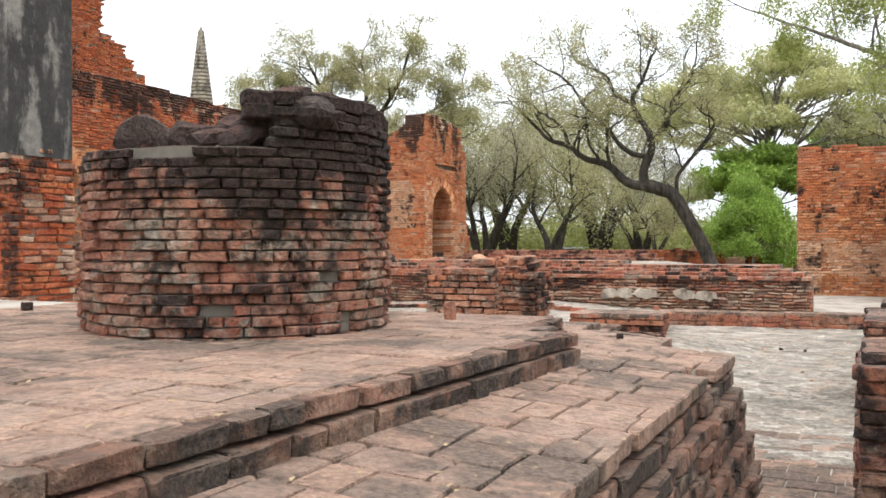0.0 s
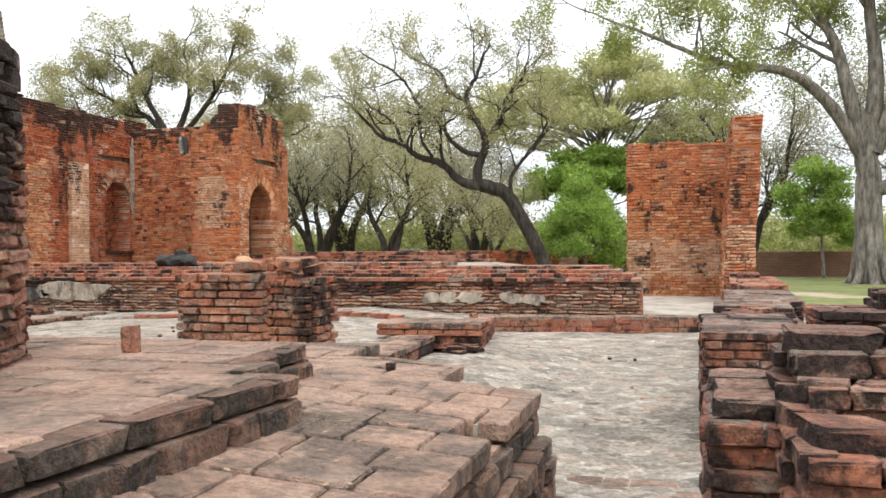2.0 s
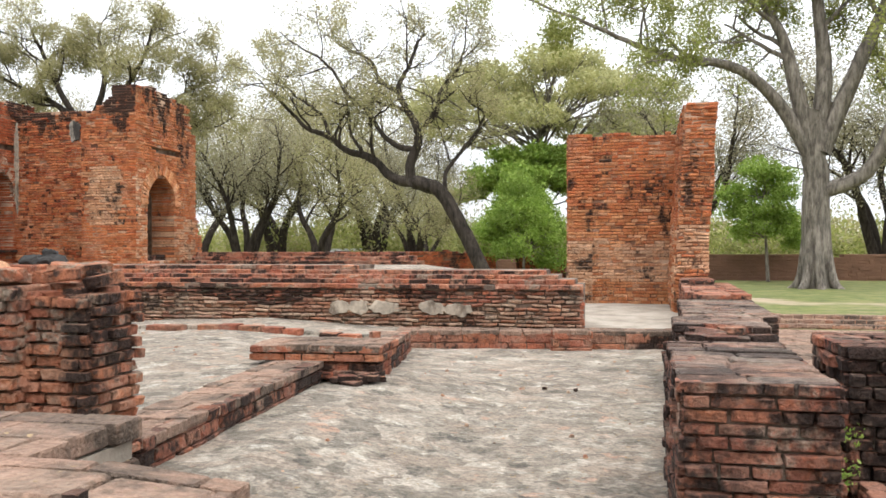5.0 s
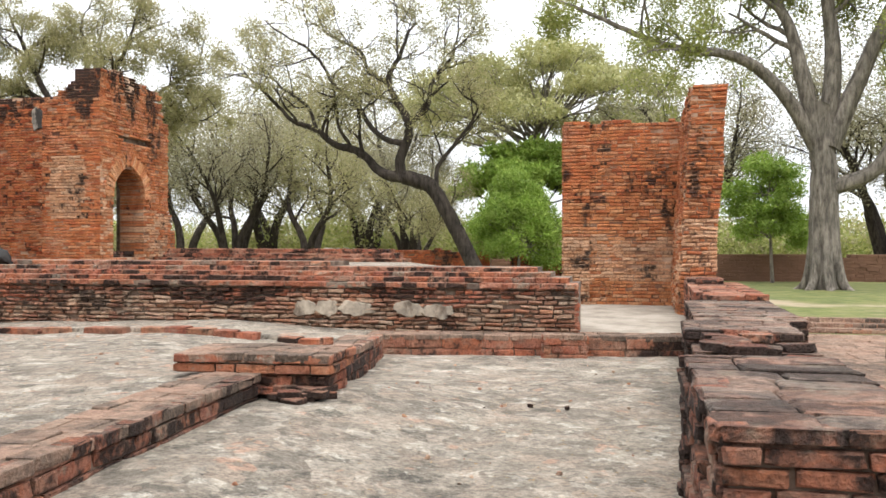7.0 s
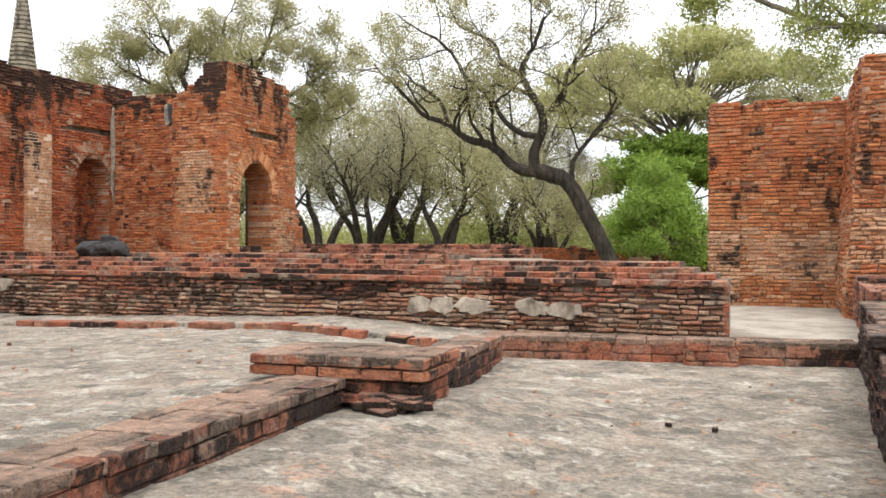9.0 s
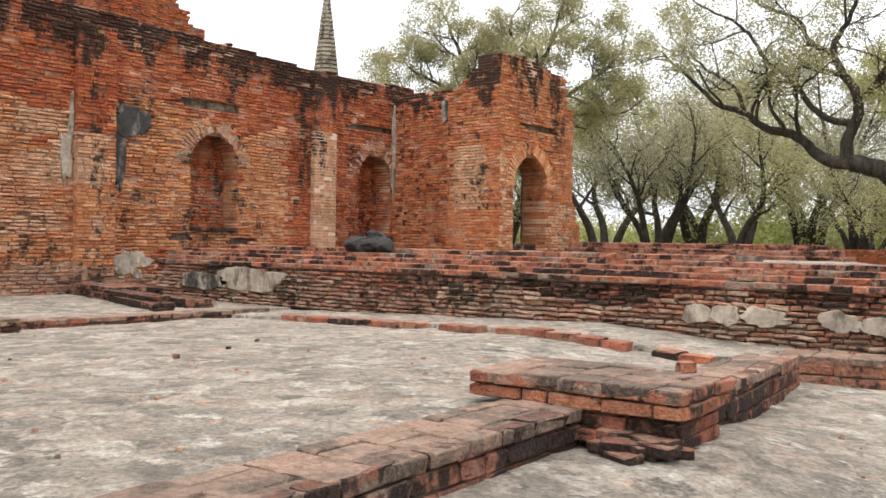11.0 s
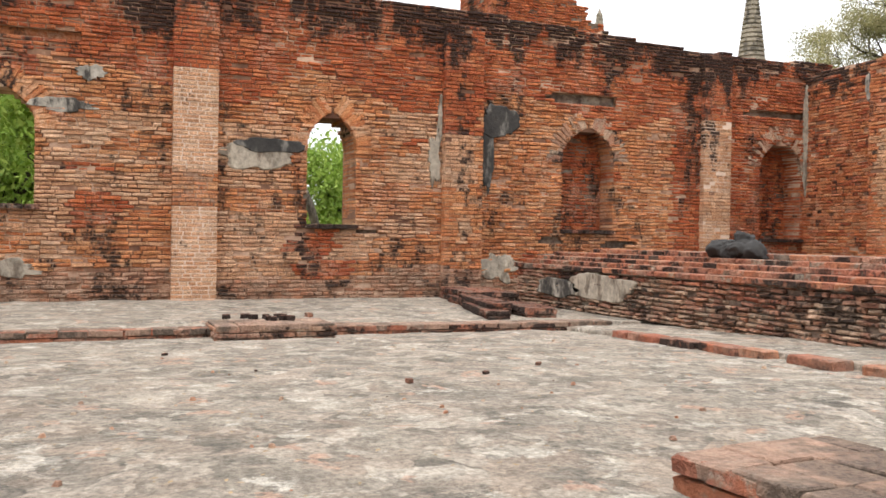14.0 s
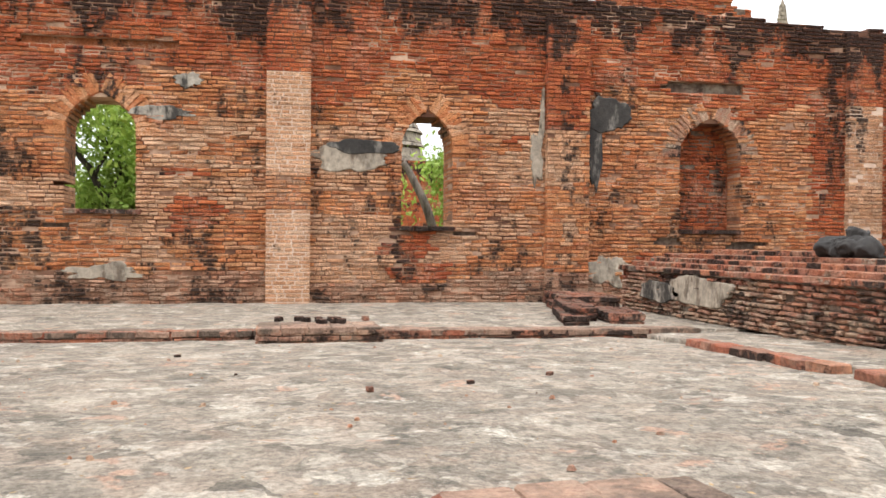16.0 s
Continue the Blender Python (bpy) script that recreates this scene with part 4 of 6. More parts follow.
for s, z, hs, hz, m, seed, d in ((15.38, 2.64, 0.74, 0.25, M_CREAM, 2, 0.045), (15.62, 2.83, 0.62, 0.14, M_BLACKPL, 3, 0.06), (20.5, 3.62, 0.44, 0.36, M_BLACKPL, 5, 0.07), (20.22, 2.95, 0.15, 0.75, M_BLACKPL, 8, 0.055), (19.02, 2.75, 0.13, 0.55, M_CREAM, 12, 0.05),
                                 (19.14, 3.5, 0.05, 0.45, M_CREAM, 13, 0.05), (20.55, 0.5, 0.38, 0.3, M_CREAM, 14, 0.035), (12.4, 3.95, 0.28, 0.14, M_PLASTER, 16, 0.05), (12.0, 3.35, 0.5, 0.12, M_PLASTER, 17, 0.045), (11.0, 0.45, 0.6, 0.14, M_CREAM, 19, 0.04)):
    patch("plaster_patch", west, s, z, hs, hz, m, wall, d, seed, 0.3 if seed < 10 else 0.6)

# corner wall and gate at the far end
gate = thing("wall_gate", "ruined brick gate with a tall pointed arch and broken crown", "gate", "structure")
cross = Plane(-18.4, 29.0, 0)
rows = lay(-0.2, 5.6, 0.078, lambda z: [(0, 3.1)], lambda s: 5.35 + wave(s, 0.12, 9), 0.28)
core_mesh("core", rows, cross, M_WMORTAR, gate, 0.9)
brick_mesh("bricks", rows, cross, [M_GATE, M_WALL], gate, lambda s, z: (rng.random(len(s)) < 0.3).astype(int), 0.03, 1.2)
patch("plaster_patch", cross, 2.1, 4.75, 0.17, 0.32, M_PLASTER, gate, 0.05, 31, 0.3)
patch("plaster_strip", cross, 0.12, 3.6, 0.07, 1.3, M_CREAM, gate, 0.05, 33, 0.3)
pier = Plane(-15.3, 27.8, 0)
rows = lay(-0.2, 6.1, 0.078, lambda z: [(0, 1.7)], lambda s: 4.95 + 0.55 * s + wave(s, 0.12, 11, 2.6), 0.28)
deep_rows = lay(-0.2, 5.4, 0.078, lambda z: [(0.0, 1.15)], lambda s: 4.5 + 0.5 * s + wave(s, 0.3, 12, 2.0), 0.28)
core_mesh("core", deep_rows, Plane(-15.32, 28.3, 0), M_MORTAR, gate, 0.75)
brick_mesh("bricks", lay(-0.2, 4.5, 0.078, lambda z: [(0, 1.25)], None, 0.28), Plane(-15.3, 29.05, 270), [M_GATE], gate, None, 0.03, 1.2)
core_mesh("core", rows, pier, M_WMORTAR, gate, 0.5)
brick_mesh("bricks", rows, pier, [M_GATE, M_PALE], gate, lambda s, z: ((z > 1.9) & (z < 3.55) & (s > 0.15) & (s < 1.25)).astype(int), 0.03, 1.0, deep=0.6)
arch = Plane(-13.6, 27.8, 90)
GH = (0.58, 2.1, 0.9, 2.6, 3.42)
rows = lay(-0.2, 6.4, 0.078, arch_runs(0, 3.45, [GH]), lambda s: np.where(s < 3.05, 5.9 - 0.16 * np.maximum(0, s - 1.2) + wave(s, 0.12, 14, 2.4), 4.6 + wave(s, 0.3, 15, 2)), 0.28, 0.012, 0.004, [(0.9, 2.4, 4.05, 4.2)])
core_mesh("core", rows, arch, M_WMORTAR, gate, 0.75)
brick_mesh("bricks", rows, arch, [M_GATE, M_PALE], gate, lambda s, z: ((z > 1.0) & (z < 3.6) & (s < 0.62) | (z < 2.2) & (s > 2.1)).astype(int) * (rng.random(len(s)) < 0.6), 0.03, 1.2, deep=0.74)
back_rows = lay(-0.2, 4.2, 0.078, lambda z: [(3.05, 3.5)], None, 0.28)
core_mesh("core", back_rows, Plane(-14.75, 27.8, 90), M_MORTAR, gate, 0.3)
brick_mesh("bricks", back_rows, Plane(-14.75, 27.8, 90), [M_WALL], gate, None, 0.04, 1.5)
box_mesh("slot_back", ((-14.3, 28.5), (-13.75, 28.5), (-13.75, 30.4), (-14.3, 30.4), 4.0, 4.25), M_MORTAR, gate)
arch_fan(arch, GH, P_FAN, gate, 0.36, 0.05, 0.16, 0.05)
stub_rows = lay(-0.2, 3.0, 0.078, lambda z: [(3.4, 4.15)], lambda s: 3.0 - 2.2 * (s - 3.4) + wave(s, 0.25, 17, 3), 0.28)
core_mesh("core", stub_rows, Plane(-13.75, 27.8, 90), M_MORTAR, gate, 1.0)
brick_mesh("bricks", stub_rows, Plane(-13.75, 27.8, 90), [M_GATE], gate, None, 0.03, 1.3, deep=0.5)
brick_box(gate, -13.9, 28.4, 90, 1.5, 0.7, 0.6, 1.05, "rl", M_BLOCK, P_BLOCK, 0.085)

# tower behind the wall
tower = thing("brick_tower", "broken brick tower rising behind the long wall", "tower", "structure")
def tower_top(s):
    """Steps of the broken north side."""
    return np.where(s < 26.3, 11.6, np.where(s < 27.4, 9.5, np.where(s < 28.0, 8.9, 8.3))) + wave(s, 0.22, 21, 1.5)


rows = lay(-0.4, 11.8, 0.085, lambda z: [(24.4, 28.6)], tower_top, 0.32)
core_mesh("core", rows, Plane(-27.0, 0, 90), M_MORTAR, tower, 2.5)
brick_mesh("bricks", rows, Plane(-27.0, 0, 90), [M_TOWER], tower, None, 0.05, 1.6, deep=0.4)
for x, y, turn, high in ((-27.0, 28.6, 180, 8.2), (-29.5, 24.4, 0, 11.4)):
    rows = lay(-0.4, high + 0.3, 0.085, lambda z: [(0, 2.5)], lambda s: high + wave(s, 0.3, 22, 1.5), 0.32)
    brick_mesh("bricks", rows, Plane(x, y, turn), [M_TOWER], tower, None, 0.05, 1.6)
ruin = thing("ruined_stupa", "far ruined stupa with grey rings on a brick base", "stupa")
for x, y, L, z0, z1 in ((-55.2, 17.0, 8.6, -0.6, 2.9), (-55.5, 17.3, 8.0, 2.9, 3.5), (-55.8, 17.6, 7.4, 3.5, 4.1), (-56.0, 18.0, 6.6, 4.1, 6.2)):
    brick_box(ruin, x, y, 90, L, 5.6, z0, z1, "rb", M_WALL, None, 0.17, 0.5, top=False)
for q, z, h in ((2.75, 6.2, 0.5), (2.5, 6.75, 0.55), (2.55, 7.3, 0.2), (2.35, 7.75, 0.6), (2.4, 8.2, 0.2), (2.15, 8.55, 0.26), (1.98, 8.95, 0.26), (1.8, 9.35, 0.26), (1.62, 9.75, 0.26), (1.45, 10.15, 0.26)):
    bm = bmesh.new()
    bmesh.ops.create_cone(bm, cap_ends=True, segments=28, radius1=q, radius2=q * 0.95, depth=h, matrix=Matrix.Translation((-58.8, 21.2, z)))
    part("ring", bm, M_CHEDI, ruin)
    bm = bmesh.new()
    bmesh.ops.create_cone(bm, cap_ends=True, segments=28, radius1=q * 0.86, radius2=q * 0.86, depth=0.4, matrix=Matrix.Translation((-58.8, 21.2, z + h / 2)))
    part("joint", bm, M_CHEDI, ruin)

# plastered pier on a brick base, on the platform
pl_pier = thing("plastered_pier", "tall pier of blackened grey plaster on a bare brick base", "pier", "structure")
for face, run in ((Plane(-11.0, 7.45, 0), 2.45), (Plane(-8.55, 7.45, 92), 0.95)):
    rows = lay(T1, 2.45, 0.078, lambda z: [(0, run)], lambda s: 2.42 + wave(s, 0.16, 25, 2), 0.27)
    brick_mesh("bricks", rows, face, [M_WALL, M_PALELOW], pl_pier, lambda s, z: (rng.random(len(s)) < 0.25).astype(int), 0.035, 1.3, deep=0.2)
box_mesh("core", ((-11.0, 7.47), (-8.57, 7.47), (-8.6, 8.38), (-11.0, 8.38), 0.4, 2.5), M_MORTAR, pl_pier)
box_mesh("plaster_shaft", ((-11.0, 7.43), (-8.54, 7.43), (-8.57, 8.36), (-11.0, 8.36), 2.38, 6.2), M_BLACKPL, pl_pier)

# ---- low stepped wall in front of the terrace ----
low = thing("wall_low", "long low stepped brick wall with black stains and plaster remains", "wall", "structure")
LX0, LX1, LY = -16.75, -0.9, 20.2
face = Plane(LX0, LY, 0)
rows = lay(-0.12, 0.58, 0.066, lambda z: [(0, LX1 - LX0)], None, 0.25, 0.019, 0.02)
core_mesh("core", rows, face, M_MORTAR, low, 0.9, 0.04)
brick_mesh("bricks", rows, face, [M_LOW, M_PALELOW], low, lambda s, z: (z < 0.40 + 0.12 * np.sin(s * 1.7)).astype(int), 0.05, 1.7, deep=0.3, back=0.1)
for k, (y, z0, z1, x0, x1) in enumerate(((LY - 0.05, 0.58, 0.655, LX0 - 0.1, LX1), (LY + 0.18, 0.655, 0.73, LX0, LX1 - 0.15), (LY + 0.42, 0.73, 0.80, LX0 + 0.05, LX1 - 0.45), (LY + 0.75, 0.80, 0.875, LX0 + 0.1, -1.6), (LY + 1.15, 0.875, 0.95, LX0 + 0.9, -5.2))):
    tier = Plane(x0, y, 0)
    rows = lay(z0, z1, z1 - z0, lambda z: [(0, x1 - x0)], None, 0.30, 0.008, 0.02)
    box_mesh("tier_core", ((x0 + 0.03, y + 0.03), (x1 - 0.03, y + 0.03), (x1 - 0.03, y + 1.4), (x0 + 0.03, y + 1.4), z0 - 0.02, z1 - 0.012), M_MORTAR, low)
    for row in rows[:300]:
        s0, s1, q0, q1, _ = row
        q = 0.30 + 0.06 * rng.random()
        put_piece("brick", P_LOW if rng.random() < 0.55 else P_STUB, tier.at((s0 + s1) / 2, (q0 + q1) / 2, -q / 2 + 0.03 * rng.random()), (s1 - s0, q, z1 - z0), (rng.random() - 0.5) * 3, ((rng.random() - 0.5) * 2, 0), low)
box_mesh("fill", ((LX0 + 0.2, LY + 0.3), (LX1 - 0.2, LY + 0.3), (LX1 - 2.6, LY + 1.2), (LX0 + 0.2, LY + 1.2), -0.4, 0.70), M_MORTAR, low)
box_mesh("terrace_fill", ((-18.4, LY + 1.3), (-2.6, LY + 1.3), (-5.6, 29.0), (-18.4, 29.0), -0.4, 0.80), M_FLOOR, low)
rows = lay(-0.1, 0.6, 0.07, lambda z: [(0, 1.3)], None, 0.25)
brick_mesh("bricks", rows, Plane(LX1, LY, 98), [M_LOW], low, None, 0.03, 1.4)
brick_mesh("bricks", rows, Plane(LX0, LY + 1.3, 270), [M_LOW], low, None, 0.03, 1.4)
for s, z, hs, hz, m, seed in ((3.0, 0.33, 0.85, 0.22, M_CREAM, 41), (1.6, 0.25, 0.75, 0.17, M_PLASTER, 43), (11.62, 0.25, 0.17, 0.12, M_CREAM, 45), (12.0, 0.25, 0.17, 0.13, M_CREAM, 46), (12.45, 0.24, 0.27, 0.12, M_CREAM, 47), (13.3, 0.25, 0.24, 0.12, M_CREAM, 48), (13.75, 0.22, 0.22, 0.11, M_CREAM, 49)):
    patch("plaster_patch", face, s, z, hs, hz, m, low, 0.055, seed, 0.35)
# broken steps where the low wall meets the long one
broken_steps = thing("broken_steps", "heap of broken brick steps in the wall corner", "steps")
for x, y, ang, L, W, z0, z1 in ((-18.15, 19.15, -8, 2.0, 1.0, -0.25, 0.10), (-17.2, 18.9, -10, 2.6, 0.6, -0.25, 0.0), (-16.3, 18.75, -12, 2.2, 0.42, -0.25, 0.06), (-15.4, 18.45, -14, 2.1, 0.36, -0.25, -0.04), (-15.0, 18.95, -10, 1.5, 0.5, -0.25, 0.02)):
    brick_box(broken_steps, x, y, ang, L, W, z0, z1, "rab", M_BLOCK, P_RUBBLE, 0.085, 0.34, tile=(0.34, 0.3))

# second step of the terrace further back
back_wall = thing("wall_terrace_back", "second low brick wall stepping up beyond the terrace", "wall", "structure")
for k, (y, z0, z1) in enumerate(((30.0, 0.5, 0.86), (30.25, 0.86, 0.98), (30.5, 0.98, 1.10))):
    brick_box(back_wall, -13.2, y, 0, 6.95 - 0.3 * k, 1.6, z0 - 0.3, z1, "rb", M_LOW, None, 0.078, 0.32, tile=(0.3, 0.3), proud=0.04)

# ---- walls at the right of the corridor ----
pillar = thing("wall_pillar", "tall leaning remnant of a brick wall with a broken edge", "wall", "structure")


class Lean(Plane):
    """A face whose outline drifts sideways with height."""

    def at(self, s, z, d):
        return super().at(np.asarray(s) + 0.058 * np.maximum(0.0, np.asarray(z) - 0.6), z, d)


rows = lay(-0.3, 4.32, 0.078, lambda z: [(0.02 * math.sin(z * 9), 0.67 + 0.02 * math.sin(z * 3.0))], None, 0.24)
leaning = Lean(0.79, 24.9, 0)
core_mesh("core", rows, leaning, M_WMORTAR, pillar, 2.7)
brick_mesh("bricks", rows, leaning, [M_GATE, M_PALE], pillar, lambda s, z: ((z > 0.7) & (z < 1.75) & (rng.random(len(s)) < 0.75)).astype(int), 0.05, 1.8, deep=0.5)
left = Plane(0.76, 27.6, 270, lambda z: -0.058 * np.maximum(0.0, z - 0.6))
rows = lay(-0.2, 4.3, 0.078, lambda z: [(0, 2.68)], lambda s: 4.05 + 0.1 * s + wave(s, 0.08, 51), 0.27)
core_mesh("core", rows, left, M_WMORTAR, pillar, 0.5)
brick_mesh("bricks", rows, left, [M_GATE, M_PALE], pillar, lambda s, z: ((z < 1.8) & (rng.random(len(s)) < 0.5)).astype(int), 0.04, 1.5, deep=0.4)
broad = Plane(-1.70, 27.6, 0)
rows = lay(-0.2, 4.15, 0.078, lambda z: [(0, 2.74)], lambda s: 4.02 + wave(s, 0.06, 53, 2), 0.27)
core_mesh("core", rows, broad, M_WMORTAR, pillar, 0.7)
brick_mesh("bricks", rows, broad, [M_GATE, M_PALE, M_WALL2], pillar, lambda s, z: np.where((z < 1.42 + 0.1 * np.sin(s * 3)) & (z > 0.45), np.where(rng.random(len(s)) < 0.8, 1, 2), np.where((z < 2.2) | (rng.random(len(s)) < 0.2), 2, 0)).astype(int), 0.025, 1.0, deep=0.6)
rows = lay(-0.2, 4.05, 0.078, lambda z: [(0, 0.6)], None, 0.27)
brick_mesh("bricks", rows, Plane(-1.66, 27.55, 0), [M_GATE, M_PALE, M_WALL2], pillar, lambda s, z: np.where(z < 1.42, 1, np.where(z < 2.2, 2, 0)).astype(int), 0.02, 1.0)

right_wall = thing("wall_right", "broken brick wall stepping down in weathered ledges", "wall", "structure")
for x, y, L, W, z0, z1, f in ((0.86, 23.6, 1.3, 0.62, 0.40, 0.62, "al"), (0.82, 22.2, 2.7, 0.72, 0.2, 0.46, "al"), (0.74, 20.0, 4.9, 0.98, -0.2, 0.52, "al"), (0.52, 16.6, 3.4, 1.1, -0.45, 0.44, "al"), (0.32, 12.3, 4.4, 0.98, -0.45, 0.31, "al"), (0.35, 15.4, 1.2, 1.0, 0.2, 0.43, "al")):
    brick_box(right_wall, x + W, y, 90 - 1.6, L, W, z0, z1, f, M_BLOCK if y < 20 else M_LOW, P_BLOCK if y < 20 else P_LOW, 0.075, 0.27, tile=(0.42, 0.2), top_meshes=P_TOP if y < 20 else None)
for k in range(16):
    put_piece("loose_brick", P_RUBBLE, (0.5 + 0.75 * rng.random(), 12.6 + 3.2 * rng.random(), 0.37 + 0.05 * rng.random()), (0.28, 0.2, 0.07), rng.random() * 40 - 20, (rng.random() * 8 - 4, rng.random() * 8 - 4), right_wall)
block = thing("brick_block", "square end block of sooty bricks with joints washed out", "block")
brick_box(block, 0.96, 10.27, 90, 2.1, 0.80, -0.45, 0.57, "alr", M_BLOCK, P_BLOCK, 0.073, 0.30, tile=(0.5, 0.28), proud=0.045, joint=0.016, top_meshes=P_TOP)
side_block = thing("side_wall", "dark crumbling brick wall end with mossy rubble core", "wall")
brick_box(side_block, 3.6, 11.0, 90, 0.9, 2.45, -0.5, 0.70, "al", M_BLOCK, P_BLOCK, 0.08, 0.26, proud=0.07)
brick_box(side_block, 3.6, 11.3, 90, 0.7, 1.9, 0.70, 0.86, "al", M_BLOCK, P_RUBBLE, 0.08, 0.26, proud=0.07)
ledge = thing("brick_ledge", "low brick ledge at the foot of the side wall", "ledge")
brick_box(ledge, 2.4, 7.0, 90, 3.5, 1.3, -0.55, 0.02, "al", M_BLOCK, P_LOW, 0.08, 0.3, tile=(0.34, 0.3))

P_SLAB = piece_meshes("slab", [M_SLAB], 10, 0.19)
near = thing("rubble_wall", "collapsed brick wall of dark stacked slabs and rubble", "wall")
brick_box(near, 2.3, 6.0, 90, 1.0, 2.16, -0.5, 0.65, "al", M_BLOCK, P_BLOCK, 0.082, 0.30, proud=0.05, tile=(0.34, 0.24), top_meshes=P_TOP)
brick_box(near, 2.3, 5.55, 90, 0.5, 1.9, -0.5, 0.64, "al", M_BLOCK, P_BLOCK, 0.082, 0.32, proud=0.05, tile=(0.34, 0.26), top_meshes=P_TOP)
brick_box(near, 2.3, 6.05, 90, 0.5, 1.84, 0.65, 0.81, "al", M_BLOCK, P_SLAB, 0.078, 0.33, proud=0.10, tile=(0.36, 0.28), top_meshes=P_TOP)
brick_box(near, 2.3, 6.15, 90, 0.4, 1.86, 0.81, 0.90, "al", M_BLOCK, P_SLAB, 0.085, 0.36, proud=0.08, tile=(0.4, 0.3), top_meshes=P_TOP)
for x, y, z, w, d, h, turn, rx, ry in ((0.27, 6.20, 0.695, 0.25, 0.24, 0.075, -3, 1, 0), (0.28, 6.50, 0.695, 0.25, 0.22, 0.07, 4, 2, -1), (0.26, 6.79, 0.695, 0.24, 0.24, 0.075, -4, -2, 1), (0.40, 6.98, 0.68, 0.34, 0.18, 0.06, 5, 0, 2),
                                       (0.55, 5.76, 0.685, 0.27, 0.24, 0.085, 5, 0, 1), (0.86, 5.80, 0.68, 0.24, 0.2, 0.075, -6, 1, 0), (0.45, 6.02, 0.69, 0.17, 0.16, 0.08, 12, 0, 3),
                                       (0.42, 6.40, 0.72, 0.07, 0.20, 0.14, 8, 6, -16), (0.43, 6.66, 0.71, 0.07, 0.2, 0.12, -6, 0, -20), (0.58, 6.30, 0.94, 0.34, 0.24, 0.08, -4, 2, 1), (0.95, 6.34, 0.945, 0.36, 0.26, 0.085, 3, 0, -1), (0.62, 6.68, 0.69, 0.26, 0.22, 0.08, 6, 1, 0), (0.95, 6.74, 0.70, 0.3, 0.24, 0.09, -5, 0, 2)):
    put_piece("slab", P_SLAB, (x, y, z), (w, d, h), turn, (rx, ry), near)
for k in range(26):
    q = 0.04 + 0.05 * rng.random()
    put_piece("rubble_brick", P_SLAB, (0.40 + 0.10 * rng.random(), 6.0 + 0.85 * rng.random(), 0.675), (q * 1.5, q, q * 0.7), rng.random() * 180, (rng.random() * 30 - 15, rng.random() * 30 - 15), near)

# ---- round base on the platform ----
drum = thing("round_brick_base", "round ruined brick base, blackened above, crumbling top", "ruin")
RX, RY, RR = -3.8, 5.55, 1.05
face = Drum(RX, RY, RR - 0.02)
round_len = 2 * math.pi * RR


def drum_top(s):
    a = (s / (RR - 0.02) - 3.0) % (2 * math.pi) + 3.0
    high = np.clip((a - 5.48) / 0.16, 0, 1) * (1 - np.clip((a - 6.35) / 0.5, 0, 1))
    return 1.90 + 0.27 * high + wave(s, 0.09, 61, 2.2)


rows = lay(T2 - 0.05, 2.45, 0.062, lambda z: [(0, round_len * 0.98)], drum_top, 0.19, 0.009, 0.012)
core_mesh("core", rows, face, M_GREYM, drum, 0.7, 0.014)
near_rows = (rows[:, 0] / RR > 4.2) & (rows[:, 0] / RR < 6.05) & (rows[:, 2] < 2.1)
near_rows &= np.cumsum(near_rows) <= 300
brick_pieces(rows[near_rows], face, P_ROUND2, drum, 0.055, 0.14)
rows = rows[~near_rows]
brick_mesh("bricks", rows, face, [M_ROUND, M_PALELOW], drum, lambda s, z: ((z < 1.3) & (rng.random(len(s)) < 0.12)).astype(int), 0.04, 1.3, back=0.12)
bm = bmesh.new()
bmesh.ops.create_cone(bm, cap_ends=True, segments=32, radius1=RR - 0.12, radius2=RR - 0.3, depth=1.2, matrix=Matrix.Translation((RX, RY, T2 + 0.58)))
part("rubble_fill", bm, M_MORTAR, drum)
for k in range(40):
    a = rng.random() * 2 * math.pi
    r = RR * (0.35 + 0.5 * rng.random())
    q = 0.12 + 0.16 * rng.random()
    put_piece("loose_stone", P_LUMP if k % 3 else P_ROUND, (RX + r * math.cos(a), RY + r * math.sin(a), float(drum_top(np.array([a * RR]))[0]) - 0.03 + 0.06 * rng.random()), (q * 1.5, q, 0.10 + 0.07 * rng.random()), rng.random() * 180, (rng.random() * 30 - 15, rng.random() * 30 - 15), drum)
for x, y, z, w, h, turn in ((-4.36, 5.2, 2.07, 0.34, 0.17, 20), (-4.12, 5.25, 2.03, 0.24, 0.15, 70), (-3.86, 5.2, 2.03, 0.36, 0.15, 10), (-3.62, 5.3, 2.05, 0.34, 0.17, -15), (-3.40, 5.2, 2.05, 0.28, 0.15, 30), (-3.55, 5.0, 1.97, 0.30, 0.12, 5),
                            (-3.17, 5.1, 2.13, 0.36, 0.22, 0), (-3.14, 5.2, 2.25, 0.33, 0.15, 12), (-2.88, 5.1, 2.13, 0.26, 0.2, 60), (-2.98, 5.3, 2.26, 0.24, 0.10, 20)):
    put_piece("loose_stone", P_LUMP, (x, y, z), (w * 1.1, 0.3, h * (1.6 if z < 2.1 else 1.0)), turn, (rng.random() * 14 - 7, rng.random() * 14 - 7), drum)
